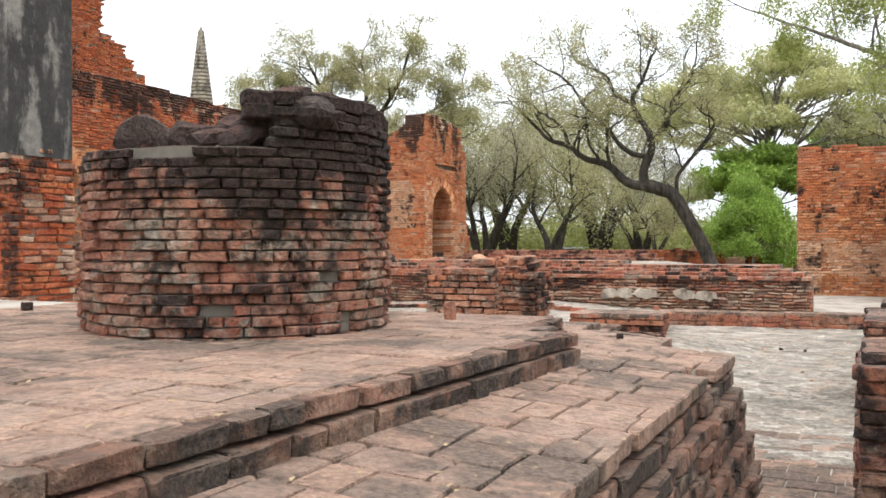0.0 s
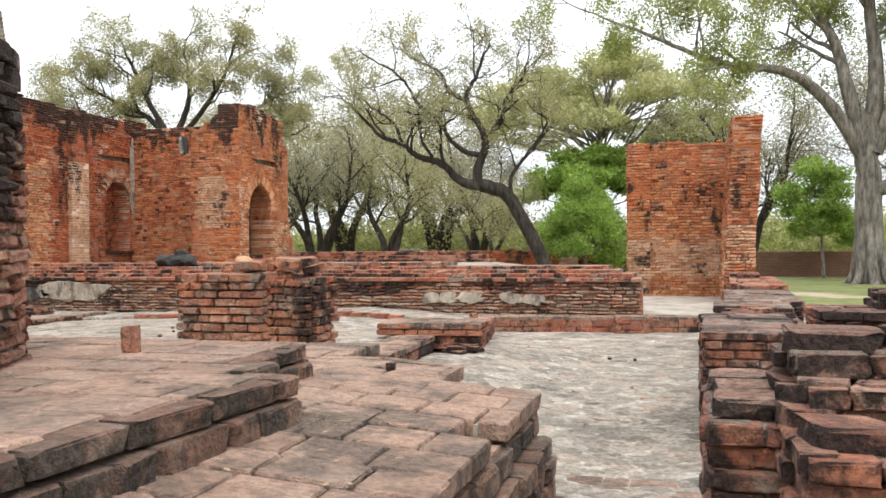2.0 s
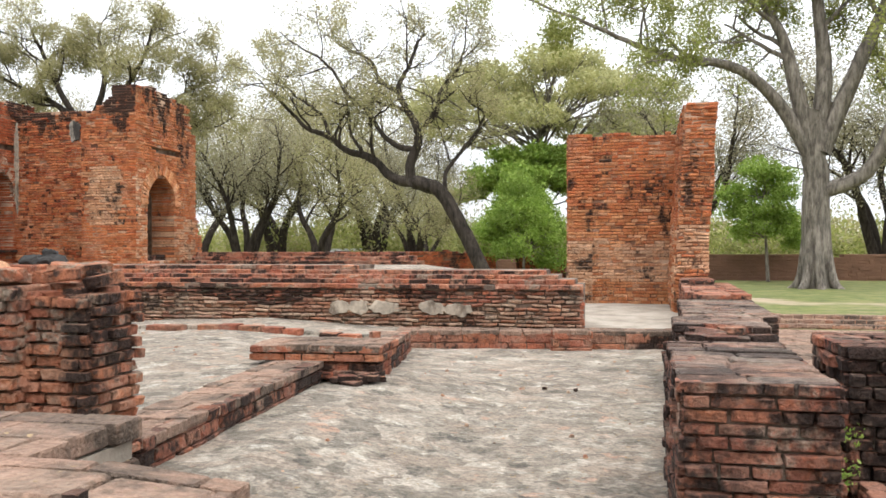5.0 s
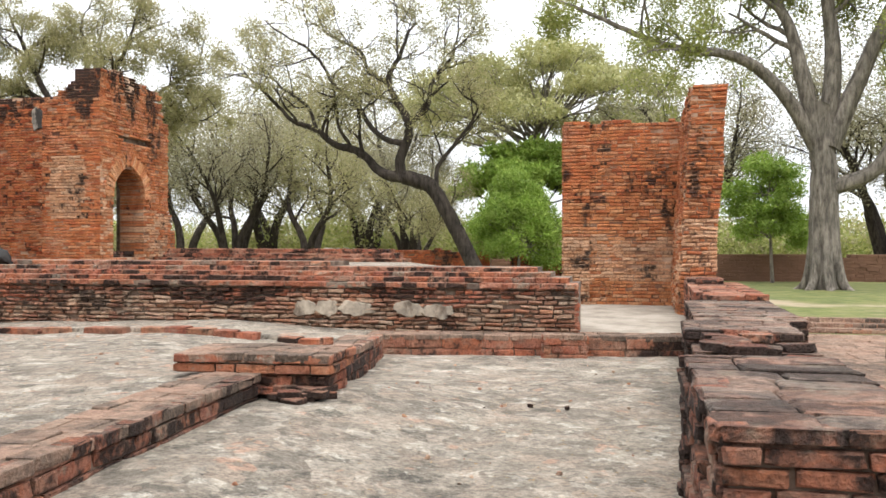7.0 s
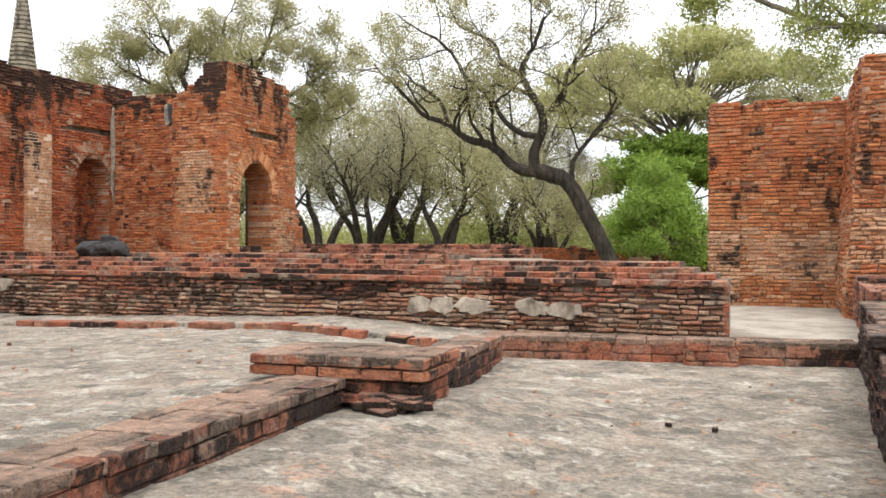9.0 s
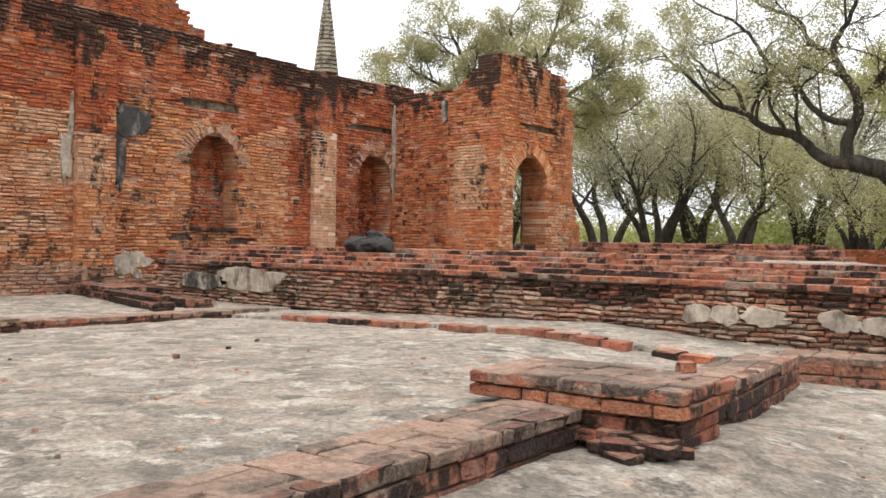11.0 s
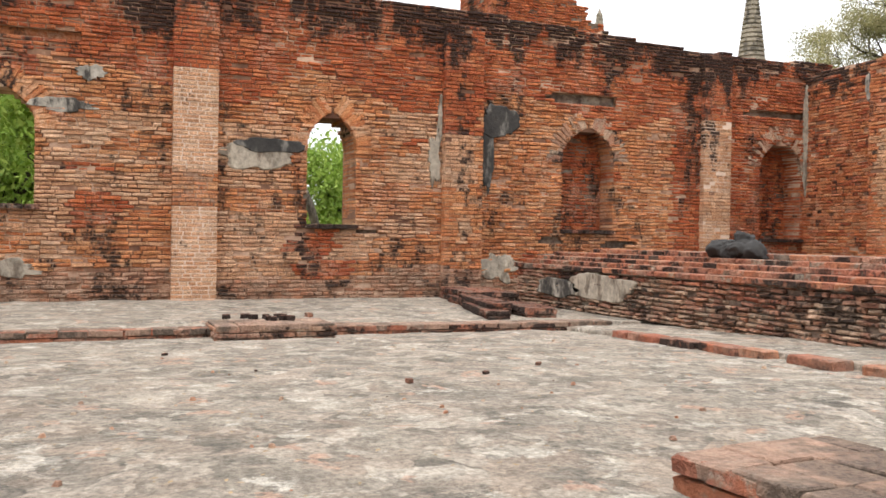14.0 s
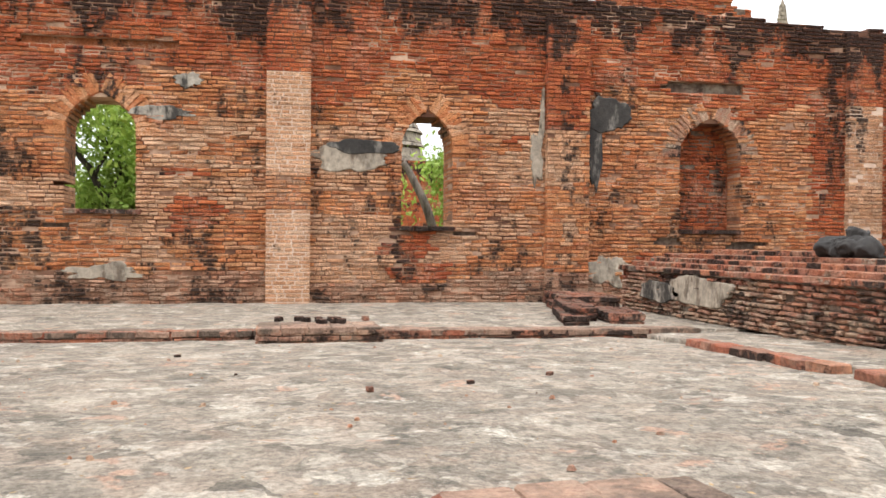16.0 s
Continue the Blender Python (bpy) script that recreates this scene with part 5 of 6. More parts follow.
# squared stones of the higher side, in two rough courses
for k in range(9):
    a = 5.5 + 0.16 * k
    for z in (2.16, 2.25):
        if rng.random() < 0.85:
            put_piece("top_stone", P_ROUND, (RX + 0.93 * math.cos(a), RY + 0.93 * math.sin(a), z - 0.03 + 0.015 * rng.random() - 0.02 * max(0, k - 5)), (0.16 + 0.04 * rng.random(), 0.22, 0.085), math.degrees(a) + 90 + rng.random() * 12 - 6, (rng.random() * 8 - 4, rng.random() * 8 - 4), drum)

# ---- square stub of a pillar ----
stub = thing("pillar_stub", "square brick pillar stub with redented corner and loose bricks on top", "pillar")
SZ = 0.0
brick_box(stub, -4.52, 9.95, 0, 0.86, 0.6, SZ, 1.05, "rab", M_STUB, P_STUB, 0.076, 0.25, proud=0.06, joint=0.018)
brick_box(stub, -3.69, 10.03, 0, 0.31, 0.5, SZ, 1.03, "rb", M_STUB, P_STUB, 0.072, 0.21, proud=0.06, joint=0.018)
brick_box(stub, -3.40, 9.99, 0, 0.20, 0.5, SZ, 1.01, "rb", M_STUB, P_STUB, 0.072, 0.18, proud=0.06, joint=0.018)
for k in range(14):
    put_piece("loose_brick", P_STUB, (-4.2 + 1.0 * rng.random(), 10.05 + 0.38 * rng.random(), 1.10 + 0.07 * rng.random()), (0.22, 0.13, 0.07), rng.random() * 180, (rng.random() * 24 - 12, rng.random() * 16 - 8), stub)

put_piece("pale_stone", boulder_meshes("pale_stone", M_PALE, 1), (-3.95, 10.15, 1.15), (0.16, 0.14, 0.12), 20, (0, 0), stub)

# ---- small things on the floors ----
upright = put_piece("standing_brick", P_ROUND2, (-2.62, 6.5, T2 + 0.062), (0.085, 0.06, 0.14), 20, (7, 4))
tagged(upright, "single brick standing on end on the platform", "brick")
for x, y, z, q in ((-6.37, 5.9, T2 + 0.04, 0.17), (-1.6, 7.5, T1 + 0.085, 0.10), (-2.95, 15.0, 0.31, 0.16), (-1.1, 15.64, LOWER + 0.02, 0.08), (-0.74, 15.6, LOWER + 0.02, 0.08), (-7.8, 14.6, -0.035, 0.09), (-8.07, 15.4, -0.05, 0.09), (-8.6, 16.2, -0.075, 0.09), (-10.6, 13.0, -0.13, 0.10)):
    tagged(put_piece("loose_brick", P_RUBBLE, (x, y, z), (q * 0.7, q * 0.5, q * 0.4), rng.random() * 180), "broken piece of dark brick lying on the floor", "brick", "loose bricks on the floors")
for k in range(12):
    y = 13.85 + 1.3 * rng.random()
    tagged(put_piece("loose_brick", P_RUBBLE, (-12.7 - 0.5 * rng.random(), y, 0.02), (0.12, 0.08, 0.06), rng.random() * 180), "dark broken brick on the terrace step", "brick", "bricks on the step")

# the dark stone lap of a broken seated figure
bm, lobes = bmesh.new(), []
for x, y, z, sx, sy, sz, turn in ((-0.36, 0, 0.14, 0.24, 0.22, 0.14, 14), (-0.02, -0.06, 0.13, 0.34, 0.17, 0.12, -8), (0.34, 0.02, 0.13, 0.22, 0.24, 0.14, -6), (0.08, 0.06, 0.33, 0.20, 0.14, 0.07, -18), (-0.12, 0.04, 0.25, 0.26, 0.12, 0.05, 10), (0.2, 0.05, 0.24, 0.2, 0.16, 0.06, 0), (0.02, 0.1, 0.05, 0.58, 0.26, 0.07, 0)):
    lobes.append((pose(x, y, z, 0, 0, turn) @ Matrix.Diagonal((sx, sy, sz, 1))).inverted())
bmesh.ops.create_icosphere(bm, subdivisions=5, radius=1)
for v in bm.verts:
    way, heart = v.co.copy(), Vector((0, 0.02, 0.12))
    v.co = heart + way * max((k * 0.02 for k in range(45) if any((m @ (heart + way * k * 0.02)).length < 1 for m in lobes)), default=0.02)
for v in bm.verts:
    v.co += 0.06 * noise.noise_vector(v.co * 4.5) + 0.03 * noise.noise_vector(v.co * 15)
    v.co.z = max(v.co.z, 0.0)
me = bpy.data.meshes.new("statue_fragment")
bm.to_mesh(me)
bm.free()
me.materials.append(M_STATUE)
me.polygons.foreach_set("use_smooth", np.ones(len(me.polygons), bool))
statue = new("statue_fragment", me)
statue.matrix_basis = pose(-11.62, 21.15, 0.86, 0, 0, 12) @ Matrix.Diagonal((0.86, 0.88, 0.98, 1))
tagged(statue, "black stone lap of a broken seated statue", "statue")


def scatter(name, spots, size, mat, label):
    """Small flat flakes lying about, in one mesh."""
    V, F = [], []
    for x, y, z in spots:
        a, q = rng.random() * 6.28, size * (0.5 + rng.random())
        k = len(V)
        lift = 0.25 * q * (rng.random(4))
        for t, r, h in zip((0, 1.57, 3.14, 4.71), (1, 0.4, 1, 0.45), lift):
            V.append((x + q * r * math.cos(a + t), y + q * r * math.sin(a + t), z + h + 0.004))
        F.append([k, k + 1, k + 2, k + 3])
    return tagged(mesh_object(name, V, F, mat), label, "litter", kind="stuff")


spots = []
for k in range(520):
    x, y = -4.6 + 3.9 * rng.random(), 1.6 + 7.0 * rng.random()
    if on_tier1(x, y) and math.hypot(x - RX, y - RY) > 1.15:
        spots.append((x, y, (T2 if on_tier2(x, y) and y < 7.05 else tier1_z(x, y)) + 0.012))
for k in range(900):
    x, y = -3.0 + 3.6 * rng.random() ** 0.6, 9.3 + 10 * rng.random()
    spots.append((x, y, lower_floor(x, y) + 0.02))
for k in range(900):
    x, y = -12.0 + 8.2 * rng.random(), 10.5 + 8 * rng.random()
    spots.append((x, y, left_floor(x, y) + 0.02))
scatter("fallen_leaves", spots, 0.017, M_DRY, "dry fallen leaves and flakes scattered over the floors")
grit = []
for k in range(200):
    x, y = -12 + 13 * rng.random(), 9.5 + 9.5 * rng.random()
    if x < -4 or x > -2.6:
        q = 0.008 + 0.022 * rng.random() ** 2
        z = (left_floor(x, y) if x < -3.6 else lower_floor(x, y)) + q * 0.4
        grit.append((x, y, z, q))
V, F = [], []
for x, y, z, q in grit:
    k = len(V)
    for dz, r in ((-0.5, 1.0), (0.4, 0.6)):
        for t in range(5):
            r2 = q * r * (0.7 + 0.6 * rng.random())
            V.append((x + r2 * math.cos(t * 1.257), y + r2 * math.sin(t * 1.257), z + dz * q))
    F += [[k + t, k + (t + 1) % 5, k + 5 + (t + 1) % 5, k + 5 + t] for t in range(5)] + [[k + 5 + t for t in range(5)]]
tagged(mesh_object("grit", V, F, M_PALELOW), "small brick crumbs and pebbles on the floors", "gravel", kind="stuff")

# ---- trees ----


def tubes(name, limbs, mat, parent, sides=6):
    V, F = [], []
    for pts, radii in limbs:
        pts = np.asarray(pts, float)
        base = len(V)
        for k, (p, r) in enumerate(zip(pts, radii)):
            t = pts[min(k + 1, len(pts) - 1)] - pts[max(k - 1, 0)]
            t = t / (np.linalg.norm(t) + 1e-9)
            side = np.cross(t, (0.3, 0.9, 0.2))
            side /= np.linalg.norm(side) + 1e-9
            up = np.cross(side, t)
            for j in range(sides):
                a = 2 * math.pi * j / sides
                V.append(p + r * (math.cos(a) * side + math.sin(a) * up))
        for k in range(len(pts) - 1):
            for j in range(sides):
                a, b = base + k * sides + j, base + k * sides + (j + 1) % sides
                F.append([a, b, b + sides, a + sides])
    return mesh_object(name, V, F, mat, None, parent, True)


def smooth_line(pts, n):
    """A soft line through a few points."""
    pts = np.asarray(pts, float)
    t = np.linspace(0, len(pts) - 1, n)
    k = np.clip(t.astype(int), 0, len(pts) - 2)
    f = (t - k)[:, None]
    p0, p1, p2, p3 = pts[np.maximum(k - 1, 0)], pts[k], pts[k + 1], pts[np.minimum(k + 2, len(pts) - 1)]
    return 0.5 * (2 * p1 + (p2 - p0) * f + (2 * p0 - 5 * p1 + 4 * p2 - p3) * f ** 2 + (3 * p1 - p0 - 3 * p2 + p3) * f ** 3)


def branch_out(limbs, tips, start, way, length, radius, level, r, crook=0.35, lift=0.12, kids=4):
    """A crooked branch with its own branches; the last ones end in twigs."""
    n = 7 if level > 0 else 5
    way = np.asarray(way, float) / np.linalg.norm(way)
    pts, p = [np.asarray(start, float)], np.asarray(start, float)
    for k in range(n):
        way = way + crook * (r.random(3) - 0.5) * np.array((1, 1, 0.8)) + np.array((0, 0, lift * 0.3))
        way /= np.linalg.norm(way)
        p = p + way * length / n
        pts.append(p)
    limbs.append((pts, np.linspace(radius, radius * 0.35, n + 1)))
    if level <= 0:
        tips += pts[2:]
        return
    for k in range(kids):
        at = int(1 + (n - 1) * (0.25 + 0.75 * (k + r.random()) / kids))
        at = min(at, n)
        side = r.normal(size=3)
        side -= side @ way * way
        side /= np.linalg.norm(side)
        branch_out(limbs, tips, pts[at], way * 0.55 + side * 0.85 + np.array((0, 0, lift)), length * (0.5 + 0.2 * r.random()), radius * 0.42, level - 1, r, crook, lift, kids)


def leaves(name, tips, count, spread, size, mat, parent, r, droop=0.0, shade=None):
    tips = np.asarray(tips)
    n = count
    at = tips[r.integers(0, len(tips), n)] + r.normal(size=(n, 3)) * spread - np.array((0, 0, droop)) * r.random((n, 1))
    a = r.normal(size=(n, 3))
    a /= np.linalg.norm(a, axis=1, keepdims=True)
    b = np.cross(a, r.normal(size=(n, 3)))
    b /= np.linalg.norm(b, axis=1, keepdims=True)
    q = size * (0.5 + r.random((n, 1)))
    V = np.stack([at - a * q, at + b * q * 0.42, at + a * q, at - b * q * 0.42], 1).reshape(-1, 3)
    F = np.arange(4 * n).reshape(n, 4)
    return mesh_object(name, V, F, mat, None, parent)


def make_tree(name, label, stems, leaf, bark, seed, count, level=2, kids=4, spread=0.35, size=0.09, shoot=2.4, crook=0.4, lift=0.1, droop=0.0, at=(0, 0, 0), from_part=0.35, per=7, bare=0):
    """stems: a few bending limbs (points, radius at foot, radius at end); side branches grow along their upper parts."""
    r = np.random.default_rng(seed)
    tree = thing(name, label, "tree", at=at)
    limbs, tips = [], []
    for order, (pts, r0, r1) in enumerate(stems):
        line = smooth_line(pts, 6 * len(pts))
        line = line + 0.03 * r.normal(size=line.shape) * np.linspace(0, 1, len(line))[:, None]
        radii = np.linspace(r0, r1, len(line))
        limbs.append((line, radii))
        if order < bare:
            continue
        for k in range(per):
            u = from_part + (1 - from_part) * (k + r.random()) / per
            j = min(len(line) - 1, int(u * (len(line) - 1)))
            ahead = line[min(j + 1, len(line) - 1)] - line[max(j - 1, 0)]
            ahead /= np.linalg.norm(ahead) + 1e-9
            side = r.normal(size=3)
            side -= side @ ahead * ahead
            side /= np.linalg.norm(side)
            branch_out(limbs, tips, line[j], 0.5 * ahead + side + np.array((0, 0, 0.45)), shoot * (0.65 + 0.7 * r.random()), min(radii[j] * 0.55, 0.12), level - 1, r, crook, lift, kids)
        branch_out(limbs, tips, line[-1], line[-1] - line[-3], shoot, r1, level - 1, r, crook, lift, kids)
    tubes("trunk", limbs, bark, tree)
    leaves("crown", tips, count, spread, size, leaf, tree, r, droop)
    return tree


# the leaning tree with the dark forked trunk
make_tree("leaning_tree", "leaning tree with dark crooked forked limbs and thin olive leaves", [
    ([(-6.0, 44, -0.6), (-6.45, 44, 0.1), (-7.41, 44, 2.06), (-8.38, 44, 3.65), (-9.1, 44, 4.05), (-9.73, 44, 4.2)], 0.38, 0.33),
    ([(-9.6, 44, 4.2), (-10.3, 44.1, 4.25), (-10.9, 44.2, 4.55), (-11.4, 44.2, 5.1), (-12.1, 44.2, 5.45), (-12.9, 44.1, 5.7), (-13.6, 44, 6.3), (-14.6, 43.8, 6.7), (-15.4, 43.6, 7.5)], 0.27, 0.08),
    ([(-9.75, 44, 4.2), (-9.8, 44, 5.0), (-9.45, 44, 5.9), (-9.55, 44, 6.7), (-10.1, 44.1, 7.6), (-10.4, 44.2, 8.5), (-9.9, 44.3, 9.4), (-9.6, 44.3, 10.3)], 0.27, 0.07),
    ([(-9.5, 44, 5.6), (-10.3, 43.8, 5.75), (-11.0, 43.6, 6.3), (-11.6, 43.5, 7.3), (-12.5, 43.4, 8.0), (-13.2, 43.2, 9.2), (-14.2, 43.0, 10.0)], 0.15, 0.05),
    ([(-9.5, 44, 6.4), (-8.7, 44.3, 7.2), (-8.5, 44.4, 8.3), (-7.7, 44.4, 9.2), (-7.4, 44.2, 10.0)], 0.13, 0.05),
    ([(-10.3, 44.2, 8.2), (-11.4, 44.8, 8.9), (-12.0, 45.2, 9.9), (-13.2, 45.4, 10.6)], 0.12, 0.05),
    ([(-13.6, 44, 6.3), (-14.2, 44.5, 7.4), (-15.6, 44.9, 8.4), (-16.6, 45.0, 9.4)], 0.10, 0.04),
    ([(-8.2, 44.2, 3.4), (-8.3, 44.6, 4.6), (-7.6, 44.8, 5.6), (-6.9, 45, 6.6), (-6.6, 45.0, 7.4)], 0.12, 0.05)], M_LEAF, M_BARK, 5, 40000, 3, 4, 0.17, 0.055, 2.0, 0.65, 0.06, per=6, bare=1)
# the great tree on the lawn
make_tree("great_tree", "great grey-barked tree with flared roots and spreading limbs", [
    ([(7.5, 45, -0.75), (7.45, 45, 0.3), (7.4, 45, 2.5), (7.4, 45, 4.3), (7.25, 45, 5.6), (7.2, 45, 7.0)], 0.68, 0.40),
    ([(7.3, 45, 4.8), (6.2, 44.8, 6.8), (5.0, 44.6, 8.2), (3.6, 44.2, 8.9), (1.4, 44.0, 9.25), (-0.8, 43.8, 10.2), (-3.8, 43.6, 11.6)], 0.33, 0.05),
    ([(7.2, 45, 5.2), (6.6, 45, 8.0), (6.0, 45.3, 10.4), (4.6, 45.6, 13.0)], 0.40, 0.12),
    ([(7.4, 45, 5.2), (7.8, 45.3, 8.5), (7.6, 45.6, 12.0), (7.8, 46, 15)], 0.42, 0.14),
    ([(7.6, 45, 5.2), (9.0, 45, 8.6), (10.4, 44.6, 12.2), (11.0, 44.4, 15)], 0.40, 0.12),
    ([(7.8, 45, 3.6), (9.4, 44.8, 4.4), (10.4, 44.6, 6.8), (10.9, 44.4, 9.8), (12.2, 44.0, 12.5)], 0.34, 0.12)], M_LEAFY, M_BARKG, 9, 105000, 3, 4, 0.24, 0.07, 3.0, 0.45, 0.02, 0.5, from_part=0.5, per=6, bare=1)
roots = bpy.data.objects["great_tree"]
for a in (0.4, 1.5, 2.7, 3.9, 4.7, 5.6):
    tubes("root", [(smooth_line([(7.45 + 1.25 * math.cos(a), 45 + 1.25 * math.sin(a), -0.7), (7.45 + 0.72 * math.cos(a), 45 + 0.72 * math.sin(a), -0.2), (7.42 + 0.42 * math.cos(a), 45 + 0.42 * math.sin(a), 1.2), (7.4 + 0.15 * math.cos(a), 45 + 0.15 * math.sin(a), 3.2)], 14), np.linspace(0.16, 0.26, 14))], M_BARKG, roots)


def crown_tree(name, label, seed, height, width, leaf, bark, stems=3, count=16000, size=0.11, at=(0, 0, 0), spread=0.45, foot=0.28, open_=0.3, level=2):
    r = np.random.default_rng(seed)
    made = []
    for k in range(stems):
        a = 2 * math.pi * (k + r.random() * 0.6) / stems
        out = width * (0.35 + 0.2 * r.random())
        made.append(([(0.25 * math.cos(a), 0.25 * math.sin(a), -0.3), (0.25 * out * math.cos(a), 0.25 * out * math.sin(a), height * 0.25), (0.6 * out * math.cos(a + 0.3), 0.6 * out * math.sin(a + 0.3), height * 0.5), (out * math.cos(a), out * math.sin(a), height * 0.78)], foot, foot * 0.25))
    return make_tree(name, label, made, leaf, bark, seed + 50, count, level + 1, 4, spread, size, height * 0.26, 0.5, 0.1, at=at, from_part=open_, per=6)


def clump_tree(name, label, seed, trunk, foot, clumps, leaf, bark, count, size, at):
    """A trunk whose limbs end in flattened clumps of leaves. clumps: x, y, z, half width, half height."""
    r = np.random.default_rng(seed)
    tree = thing(name, label, "tree", at=at)
    line = smooth_line(trunk, 6 * len(trunk))
    limbs, spots, weight = [(line, np.linspace(foot, foot * 0.45, len(line)))], [], []
    for x, y, z, w, h in clumps:
        end = np.array((x, y, z), float)
        start = line[int(len(line) * (0.5 + 0.45 * r.random()))]
        bend = 0.5 * (start + end) + r.normal(size=3) * 0.12 * w + np.array((0, 0, -0.2 * h))
        arm = smooth_line([start, bend, end], 10)
        limbs.append((arm, np.linspace(foot * 0.32, foot * 0.08, 10)))
        for k in range(4):
            tip = end + r.normal(size=3) * np.array((w, w, h)) * 0.5
            twig = smooth_line([arm[5 + int(4 * r.random())], 0.5 * (end + tip) + r.normal(size=3) * 0.1 * w, tip], 6)
            limbs.append((twig, np.linspace(foot * 0.09, foot * 0.03, 6)))
        n = int(40 * w * w)
        d = r.normal(size=(n, 3))
        d /= np.linalg.norm(d, axis=1, keepdims=True)
        d *= (0.55 + 0.5 * r.random((n, 1)))
        d[:, 2] = np.where(d[:, 2] < 0, d[:, 2] * 0.45, d[:, 2])
        spots.append(end + d * np.array((w, w, h)))
    tubes("trunk", limbs, bark, tree)
    leaves("crown", np.concatenate(spots), count, 0.16, size, leaf, tree, r)
    return tree


def dome(seed, width, z0, z1, number, w, h, flat=0.6):
    """Clumps spread over a broad crown between two heights, the outer ones lower."""
    r = np.random.default_rng(seed)
    out = []
    for k in range(number):
        a, q = 2.4 * k + 0.5 * r.random(), math.sqrt((k + 0.4) / number)
        z = z1 - h - (z1 - z0 - h) * (q ** 2 * flat + (1 - flat) * r.random())
        g = 0.75 + 0.5 * r.random()
        out.append((width * q * math.cos(a), 0.8 * width * q * math.sin(a), z, w * g, h * g))
    return out


scrub = crown_tree("scrub_tree", "crooked multi-stemmed tree with thin grey-green leaves", 21, 10.0, 8, M_LEAFG, M_BARK, 5, 34000, 0.068, (-25.5, 61, -0.6), 0.42, 0.30, open_=0.5)
scrub2 = crown_tree("scrub_tree", "crooked multi-stemmed tree with thin grey-green leaves", 27, 8.6, 8, M_LEAF, M_BARK, 3, 26000, 0.068, (-20, 60, -0.6), 0.42, 0.32, open_=0.5)
for k, (x, y, turn, scale, src) in enumerate(((-33, 68, 70, 1.15, 1), (-16.5, 72, 140, 0.75, 0), (-22, 80, 260, 1.25, 0), (-38, 62, 300, 0.95, 1), (-30, 78, 180, 1.35, 1), (-45, 72, 40, 1.2, 0), (15, 64, 30, 1.15, 0), (22, 57, 220, 1.2, 1), (3.4, 66, 130, 1.0, 0), (-13, 60, 310, 0.6, 1))):
    copy = copy_thing((scrub, scrub2)[src], pose(x, y, -0.6, 0, 0, turn) @ Matrix.Scale(scale * 1.12, 4))
make_tree("wall_tree", "spreading olive tree showing above the ruined gate", [
    ([(-29.4, 52, -0.6), (-29.8, 52, 3.0), (-29.6, 52, 6.0), (-29.3, 52, 8.0)], 0.45, 0.34),
    ([(-29.4, 52, 7.6), (-31.4, 52.5, 9.4), (-33.4, 52.5, 10.4), (-35.4, 52, 11.4)], 0.24, 0.08),
    ([(-29.4, 52, 7.8), (-30.6, 51.5, 10.0), (-31.6, 51.5, 12.0), (-32.4, 51.5, 13.4)], 0.22, 0.07),
    ([(-29.3, 52, 7.8), (-28.6, 52.5, 10.2), (-28.8, 53, 12.2), (-29.2, 53, 13.6)], 0.22, 0.07),
    ([(-29.2, 52, 7.6), (-27.0, 51.6, 9.6), (-25.4, 51.2, 11.4), (-24.6, 51, 12.8)], 0.22, 0.07),
    ([(-29.0, 52, 7.2), (-26.0, 52.4, 8.6), (-23.6, 52.6, 9.8), (-22.0, 52.4, 10.6)], 0.20, 0.06),
    ([(-29.6, 52, 6.8), (-32.6, 51.4, 8.0), (-35.4, 51, 8.8), (-37.2, 51, 9.4)], 0.18, 0.06),
    ([(-28.9, 52, 7.0), (-26.4, 53, 7.8), (-24.0, 53.4, 8.2), (-22.4, 53.2, 8.0)], 0.16, 0.05)], M_LEAF, M_BARK, 33, 110000, 3, 4, 0.22, 0.062, 2.4, 0.5, 0.06, at=(-2.0, 0, 0.2), from_part=0.3, per=6, bare=1)
clump_tree("tall_tree", "tall tree with a broad layered olive-green crown beyond the ruins", 37, [(0.2, 0, -0.3), (0.0, 0, 4), (-0.2, 0, 8), (-0.3, 0, 11)], 0.34, dome(38, 9.4, 8.8, 17.2, 54, 1.9, 1.0, 0.5), M_LEAFT, M_BARKG, 62000, 0.12, (-6.4, 70, -0.4))
clump_tree("tall_tree", "lower tree with fresh green crown beyond the ruins", 39, [(0, 0, -0.3), (0.1, 0, 3), (0.2, 0, 6)], 0.25, dome(40, 4.2, 4.0, 9.6, 18, 1.5, 0.9), M_LEAFB, M_BARK, 34000, 0.13, (-6.8, 66, -0.4))
clump_tree("tall_tree", "far tree with a light green crown beside the tall one", 45, [(0, 0, -0.3), (0.1, 0, 5), (0.2, 0, 8)], 0.3, dome(46, 4.5, 6.0, 13.2, 20, 1.6, 0.9), M_LEAFB, M_BARKG, 34000, 0.14, (0.2, 80, -0.4))
clump_tree("green_bush", "bright feathery green young tree against the wall", 41, [(0, 0, -0.3), (0.05, 0, 1.2), (0.1, 0, 2.6)], 0.10, dome(42, 1.75, 0.8, 5.3, 52, 0.62, 0.48, 0.55), M_LEAFB, M_BARKG, 52000, 0.06, (-5.0, 46, -0.5))
clump_tree("small_green_tree", "small fresh green tree beside the great trunk", 43, [(0.2, 0, -0.3), (0.1, 0, 2.0), (0.0, 0, 4.4)], 0.10, dome(44, 1.9, 1.3, 6.7, 30, 0.65, 0.45, 0.4), M_LEAFB, M_BARKG, 22000, 0.08, (6.3, 52, -0.5))
